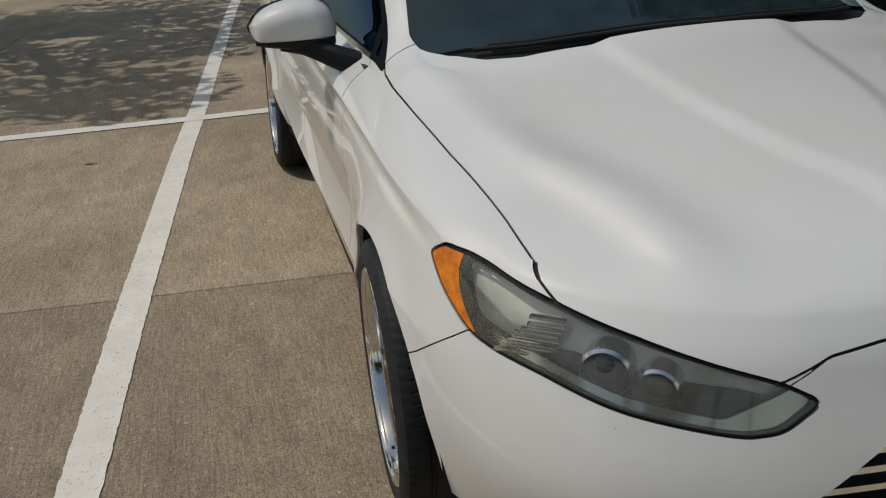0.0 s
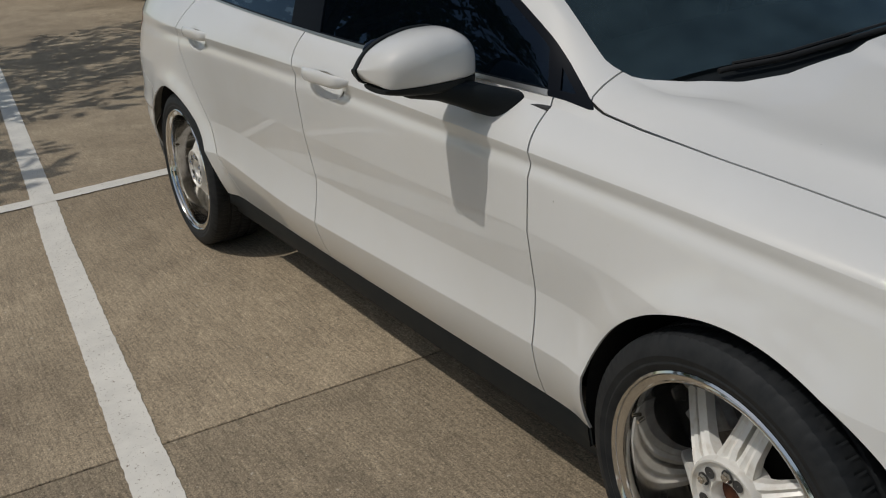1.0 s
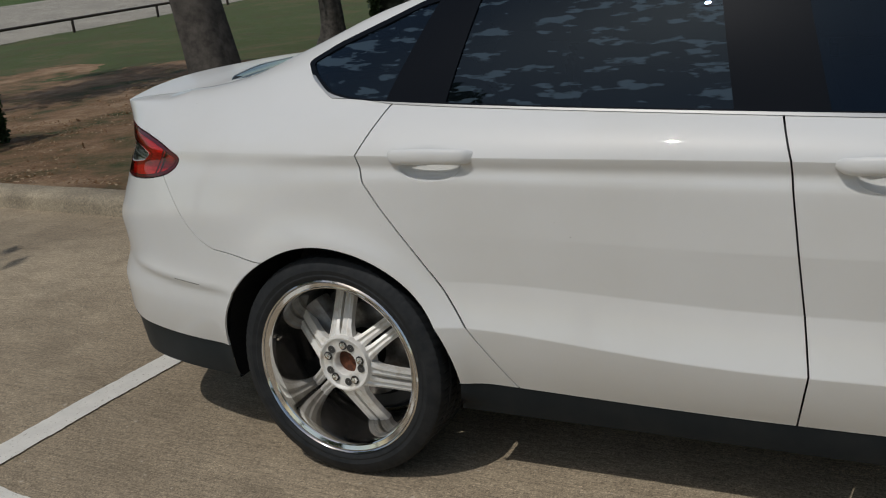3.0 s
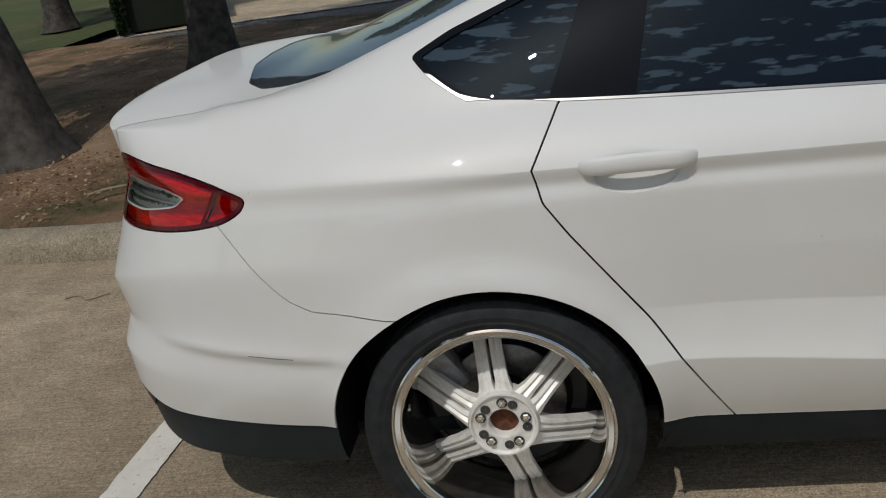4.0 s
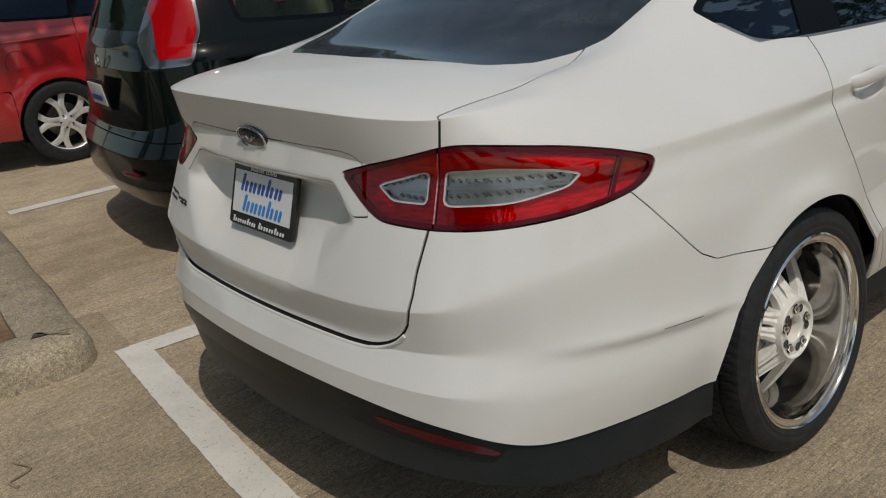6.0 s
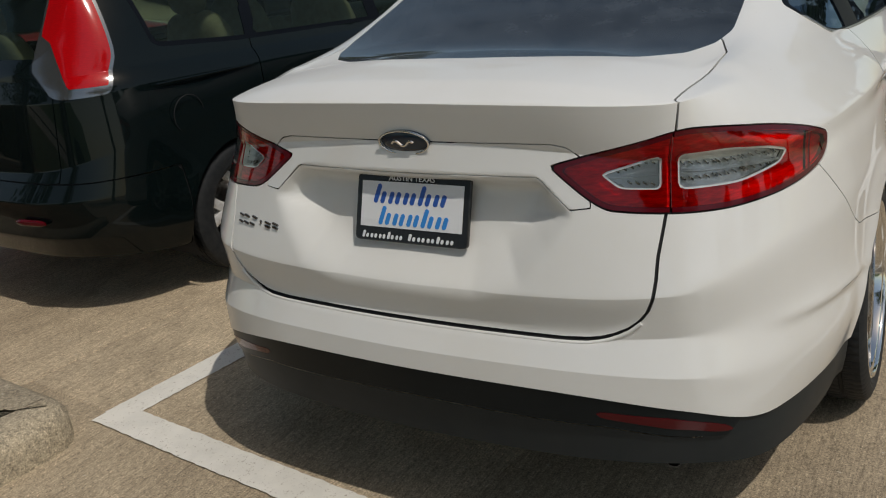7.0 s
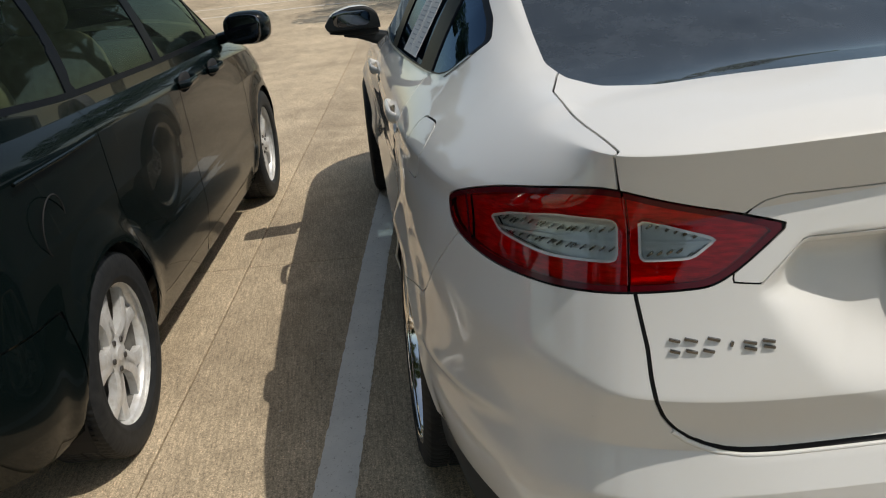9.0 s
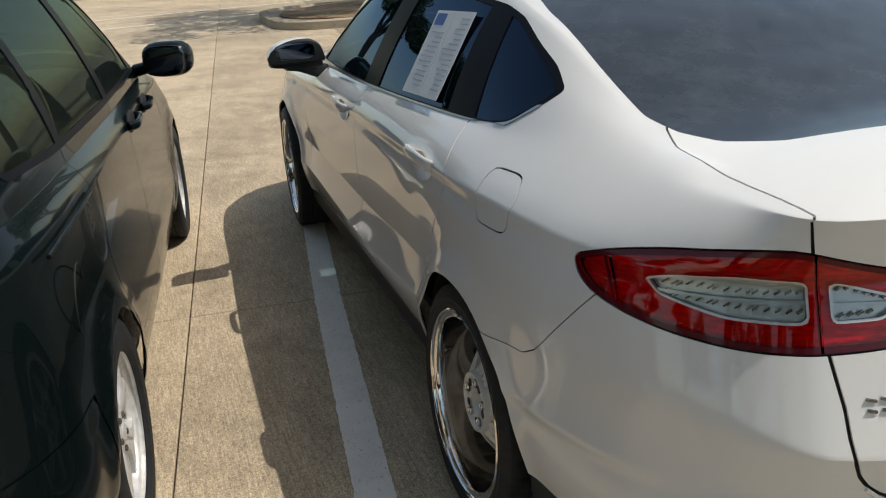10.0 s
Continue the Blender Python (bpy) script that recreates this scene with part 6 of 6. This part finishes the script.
    r3 = [bm.verts.new((13.6 + (x - 13.6) * .91, -2.9 + (y + 2.9) * .91, .10)) for x, y in isl]
    for a, b in ((r0, r1), (r1, r2), (r2, r3)):
        for i in range(48):
            bm.faces.new((a[i], a[(i + 1) % 48], b[(i + 1) % 48], b[i]))
    bm.faces.new(r3)
    isle = part("island", soft(bm, 40), MAT["kerb"], None)
    tagged(isle, "kerbed planting island with dark soil", "island", kind="structure")
    part("island_soil", extrude([(1.75 * math.cos(a), 2.0 * math.sin(a)) for a in np.linspace(0, 2 * math.pi, 40, endpoint=False)], .05), MAT["mulch"], isle, m=pose(13.6, -2.9, .10, 90, 0, 0))
    # roads and far grass
    def strip_straight(name, x0, x1, y0, y1, z, material, label, cat):
        v = [(x0, y0, z), (x1, y0, z), (x1, y1, z), (x0, y1, z)]
        tagged(new(name, from_rows(name, v, [(0, 1, 2, 3)], material)), label, cat, kind="structure")
    strip_straight("road", -9.6, 140, 10.75, 13.1, .03, MAT["asphalt"], "grey asphalt lane behind the verge", "road")
    strip_straight("footpath", -9.6, 140, 13.1, 60, .045, MAT["concrete_pale"], "tan concrete lot across the lane", "pavement")
    strip_straight("far_verge", -90, 140, 60, 150, .10, MAT["grass"], "green grass beyond the far lot", "grass")
    tagged(new("line_road", band("line_road", [(-9.4, 13.25), (60, 12.7)], .11, W, .052, .004, 40)), "pale line along the lane", "line", kind="structure")
    tagged(new("line_far_lot", band("line_far_lot", [(-6.5, 16.9), (60, 15.6)], .11, W, .052, .004, 41)), "pale line across the far lot", "line", kind="structure")
    # a second road and a grass bank rise beyond the pipe rail
    def slope(name, x0, x1, z0, z1, material, label, cat):
        ys = np.linspace(-14, 52, 12)
        v = [(x, y, max(.05, .58 + .046 * (y - 17)) + dz) for y in ys for x, dz in ((x0, z0), (x1, z1))]
        f = [(2 * i, 2 * i + 1, 2 * i + 3, 2 * i + 2) for i in range(len(ys) - 1)]
        tagged(new(name, from_rows(name, v, f, material)), label, cat, kind="structure")
    slope("side_road", -27.5, -42, .02, 1.0, MAT["pale_concrete"], "pale road rising beyond the rail", "road")
    slope("bank", -42, -90, 1.0, 8.0, MAT["grass"], "green grass bank beyond the side road", "grass")


# ---------------------------------------------------------------- plants
def leaf_cloud(centres, count, size, seed, flat=.6):
    """Many small leaves scattered in clumps round the centres (x, y, z, radius)."""
    rnd = np.random.RandomState(seed)
    k = rnd.randint(0, len(centres), count)
    c = np.array(centres)[k]
    d = rnd.normal(size=(count, 3))
    d /= np.linalg.norm(d, axis=1, keepdims=True)
    r = c[:, 3:4] * rnd.uniform(.25, 1.0, (count, 1)) ** .6
    p = c[:, :3] + d * r * (1, 1, flat)
    u = rnd.normal(size=(count, 3))
    u /= np.linalg.norm(u, axis=1, keepdims=True)
    w = np.cross(u, rnd.normal(size=(count, 3)))
    w /= np.linalg.norm(w, axis=1, keepdims=True) + 1e-9
    s = size * rnd.uniform(.6, 1.4, (count, 1))
    a, b, e, f = p - u * s, p + w * s * .45, p + u * s, p - w * s * .45
    v = np.stack([a, b, e, f], 1).reshape(-1, 3)
    i = np.arange(count)[:, None] * 4
    me = bpy.data.meshes.new("crown")
    me.from_pydata(v.tolist(), [], np.c_[i, i + 1, i + 2, i + 3].tolist())
    return me


def tree(at, height, girth, lean, seed, leaves=5000, spread=3.2, label="oak tree with rough dark bark and a leafy crown"):
    rnd = random.Random(seed)
    t = thing("tree", label, "tree", "trees on the verge", pose(*at))
    fork = height * .42
    path, radii = [], []
    for k in range(15):
        u = k / 14
        path.append((lean[0] * u + .06 * noise.noise((u * 3, seed, 0)), lean[1] * u + .06 * noise.noise((u * 3, seed, 7)), fork * u - .05))
        radii.append(girth * (1 + .55 * math.exp(-u * fork / .22)) * (1 - .25 * u))
    bm = bmesh.new()
    rings = []
    for c, r in zip(path, radii):
        rings.append([bm.verts.new((c[0] + math.cos(a) * r * (1 + .07 * math.sin(5 * a + seed) + .05 * noise.noise((a * 3, c[2] * 2, seed))), c[1] + math.sin(a) * r * (1 + .07 * math.sin(5 * a + seed)), c[2])) for a in np.linspace(0, 2 * math.pi, 28, endpoint=False)])
    for a, b in zip(rings, rings[1:]):
        for i in range(28):
            bm.faces.new((a[i], a[(i + 1) % 28], b[(i + 1) % 28], b[i]))
    part("trunk", soft(bm, 80), MAT["bark"], t)
    top = Vector(path[-1])
    centres = []
    for k in range(6):
        a = 2 * math.pi * k / 6 + rnd.uniform(-.3, .3)
        out = spread * rnd.uniform(.45, .8)
        end = top + Vector((math.cos(a) * out, math.sin(a) * out, (height - fork) * rnd.uniform(.35, .75)))
        mid = top.lerp(end, .5) + Vector((0, 0, .35))
        part("limb", sweep([tuple(top - Vector((0, 0, .2))), tuple(top.lerp(mid, .5)), tuple(mid), tuple(end)], [girth * .55, girth * .42, girth * .3, girth * .1], 9, 1, (.3, .2, 1)), MAT["bark"], t)
        for c, r in ((mid, .8), (end, 1.15), (end + Vector((rnd.uniform(-1, 1), rnd.uniform(-1, 1), .7)), .9), (end + Vector((rnd.uniform(-1.2, 1.2), rnd.uniform(-1.2, 1.2), -.3)), .7)):
            centres.append((*c, r * spread / 3.2))
    crown = leaf_cloud(centres, leaves, .13, seed)
    tagged(part("crown", crown, MAT["leaf"], t), kind="stuff")
    return t


def hedge(a, b, width, height, seed, leaves=9000, leaf=.05):
    """A clipped hedge from a to b: leaves crowded over a near-black box that stands for the shade inside."""
    h = thing("hedge", "clipped dark green hedge along the verge", "hedge")
    a, b = Vector(a), Vector(b)
    d = (b - a).normalized()
    nrm = Vector((-d.y, d.x))
    ln = (b - a).length
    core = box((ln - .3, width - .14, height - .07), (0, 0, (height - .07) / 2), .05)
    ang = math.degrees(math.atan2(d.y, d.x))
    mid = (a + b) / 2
    part("hedge_shade_core", core, MAT["twig"], h, m=pose(mid.x, mid.y, .08, 0, 0, ang))
    rnd = np.random.RandomState(seed)
    n = leaves
    u, s = rnd.uniform(0, ln, n), rnd.uniform(-width / 2, width / 2, n)
    z = rnd.uniform(.05, height, n)
    face = rnd.randint(0, 4, n)
    s = np.where(face == 0, -width / 2, np.where(face == 1, width / 2, s)) + rnd.normal(0, .035, n)
    z = np.where(face >= 2, height, z) + rnd.normal(0, .035, n) + .05 * np.sin(u * 2.1) * (face >= 2)
    u = np.where(rnd.rand(n) < .14, np.where(rnd.rand(n) < .5, 0, ln), u)
    p = np.stack([a.x + d.x * u + nrm.x * s, a.y + d.y * u + nrm.y * s, z + .08], 1)
    t = rnd.normal(size=(n, 3))
    t /= np.linalg.norm(t, axis=1, keepdims=True)
    w = np.cross(t, rnd.normal(size=(n, 3)))
    w /= np.linalg.norm(w, axis=1, keepdims=True)
    k = leaf * rnd.uniform(.6, 1.4, (n, 1))
    v = np.stack([p - t * k, p + w * k * .6, p + t * k, p - w * k * .6], 1).reshape(-1, 3)
    i = np.arange(n)[:, None] * 4
    me = bpy.data.meshes.new("foliage")
    me.from_pydata(v.tolist(), [], np.c_[i, i + 1, i + 2, i + 3].tolist())
    tagged(part("foliage", me, MAT["hedge_leaf"], h), kind="stuff")
    return h


def litter(seed=3):
    """Dry leaves and chips strewn over the verge."""
    rnd = np.random.RandomState(seed)
    x = -2.95 - rnd.rand(42000) ** 1.6 * 9
    y = 1.65 + rnd.rand(42000) ** 1.3 * 10
    # they lie in drifts
    drift = np.array([noise.noise((a * 1.1, b * 1.1, 7)) for a, b in zip(x, y)]) + rnd.normal(size=42000) * .12
    x, y = x[drift > .02], y[drift > .02]
    n = len(x)
    pts = [lot(a + 2.9, b - 1.6) for a, b in zip(x, y)]
    p = np.array([(a - 2.86, b + 1.56, .145 + .06 * noise.noise(((xx) * .5, yy * .5, 0))) for (a, b), xx, yy in zip(pts, x, y)])
    t = rnd.normal(size=(n, 3)) * (1, 1, .25)
    t /= np.linalg.norm(t, axis=1, keepdims=True)
    w = np.cross(t, np.array((0, 0, 1)) + rnd.normal(size=(n, 3)) * .3)
    w /= np.linalg.norm(w, axis=1, keepdims=True)
    k = .0115 * rnd.uniform(.5, 1.8, (n, 1))
    v = np.stack([p - t * k, p + w * k * .6, p + t * k, p - w * k * .6], 1).reshape(-1, 3)
    i = np.arange(n)[:, None] * 4
    me = bpy.data.meshes.new("leaf_litter")
    me.from_pydata(v.tolist(), [], np.c_[i, i + 1, i + 2, i + 3].tolist())
    me.materials.append(MAT["dry_leaf"])
    tagged(new("leaf_litter", me), "dry brown leaves strewn over the verge", "leaves", kind="stuff")


def twig(at, length, ang, bend=.04, r=.006, mt="dry_wood", z=0.0):
    pts = [(length * (u - .5), bend * math.sin(2.4 * u * math.pi) + bend * u, r + z) for u in np.linspace(0, 1, 12)]
    return tagged(part("twig", sweep(pts, [r * (1 - .5 * u) for u in np.linspace(0, 1, 12)], 7), MAT[mt], None, "", pose(*at, 0, 0, ang)), "thin dry fallen twig on the ground", "twig", "fallen twigs")


def guard_rail():
    t = thing("guard_rail", "low dark metal pipe rail beside the road", "rail")
    at = lambda y, up: (-27.1 + .05 * (y - 17), y, max(.05, .58 + .046 * (y - 17)) + up)
    ys = np.arange(-12.2, 48, 4.2)
    part("rail", sweep([at(y, .50) for y in ys], .05, 8), MAT["rail"], t)
    for y in ys:
        part("post", sweep([at(y, -.1), at(y, .48)], .05, 8, 1, (1, 0, 0)), MAT["rail"], t)


def concrete_post(at):
    """A stout pale post with a rounded foot."""
    t = thing("concrete_post", "stout pale concrete post beside the far hedge", "post")
    part("shaft", lathe([(.12, 0), (.12, .05), (.10, .08), (.095, .5), (.09, 2.6), (.08, 2.66), (.001, 2.66)], 24), MAT["pale_concrete"], t, m=pose(*at, 90, 0, 0))
    part("foot", box((.3, .3, .08), (0, 0, .04), .02), MAT["pale_concrete"], t, m=pose(*at))


def sign_pole(at):
    t = thing("pole", "thin white metal pole standing behind the hedge", "pole")
    part("shaft", sweep([(0, 0, 0), (0, 0, 5.2)], .06, 12, 1, (1, 0, 0)), MAT["pole"], t, m=pose(*at))
    part("base", box((.3, .3, .12), (0, 0, .06), .02), MAT["pale_concrete"], t, m=pose(*at))


# ---------------------------------------------------------------- the place
white_sedan()
family_car("minivan", "black-green minivan with silver alloy wheels and beige seats", MAT["dark_paint"], MAT["pale_tint"], pose(.322, 2.543, 0, 0, 0, LOT), "alloy")
family_car("hatchback", "bright red family car parked beyond the dark minivan", MAT["red_body"], MAT["tint"], pose(.15, 5.95, 0, 0, 0, LOT), "plain")
build_lot()
tree((-5.35, 7.45, .1), 8.5, .25, (.05, .1), 3, 15000, 4.0)
tree((-5.5, 3.65, .1), 8.0, .25, (-.75, .35), 5, 13000, 3.8)
tree((-14.2, 6.15, .15), 8.5, .25, (.3, .2), 8)
tree((-12.0, 15.6, .2), 8.0, .27, (0, .1), 13)
tree((-7.9, -5.2, -.03), 7.6, .26, (0, .1), 21, 6500, 3.7, "shade tree standing across the aisle")
tree((13.8, -3.6, .1), 7.0, .2, (.1, 0), 23, 4500, 3.0, "young tree in the planting island")
for k, (x, y) in enumerate(((-16, -30), (-7, -27), (1, -31), (9, -28), (17, -33), (-26, -26), (26, -27))):
    tree((x, y, -.03), 8.5 + k % 3, .26, (.2, .1), 40 + k, 11000, 3.6, "broad tree beyond the far side of the lot")
for k, (x, y) in enumerate(((27, -19), (25, -11), (28, -3), (26, 5), (28, 13), (25, 21))):
    tree((x, y, -.03), 10 + k % 3, .28, (.2, .1), 60 + k, 12000, 4.2, "broad tree standing along the lot's front edge")
for k, (x, y) in enumerate(((-7, 31), (1, 29), (9, 32), (17, 30), (26, 33))):
    tree((x, y, .03), 9 + k % 3, .27, (.2, .1), 80 + k, 12000, 4.2, "broad tree at the far side of the lot across the lane")
hedge((-8.62, 3.2), (-17.9, .8), 1.1, .92, 1, 42000, .03)
hedge((-8.7, 13.4), (-12.5, 24.0), 1.4, 1.5, 2, 52000, .075)
concrete_post((-7.4, 21.0, .05))
litter()
for at, ln, a in (((-4.0, 2.35, .14), .55, 35), ((-3.55, 2.6, .14), .4, 12), ((-3.05, .75, .0), .16, 60), ((-2.95, .35, .0), .12, 110), ((-3.6, .9, .0), .22, -10), ((-1.9, -2.0, 0), .02, 0)):
    twig(at, ln, a, .03, .005 if at[2] == 0 else .012)
guard_rail()
sign_pole((-24.3, 12.0, .3))
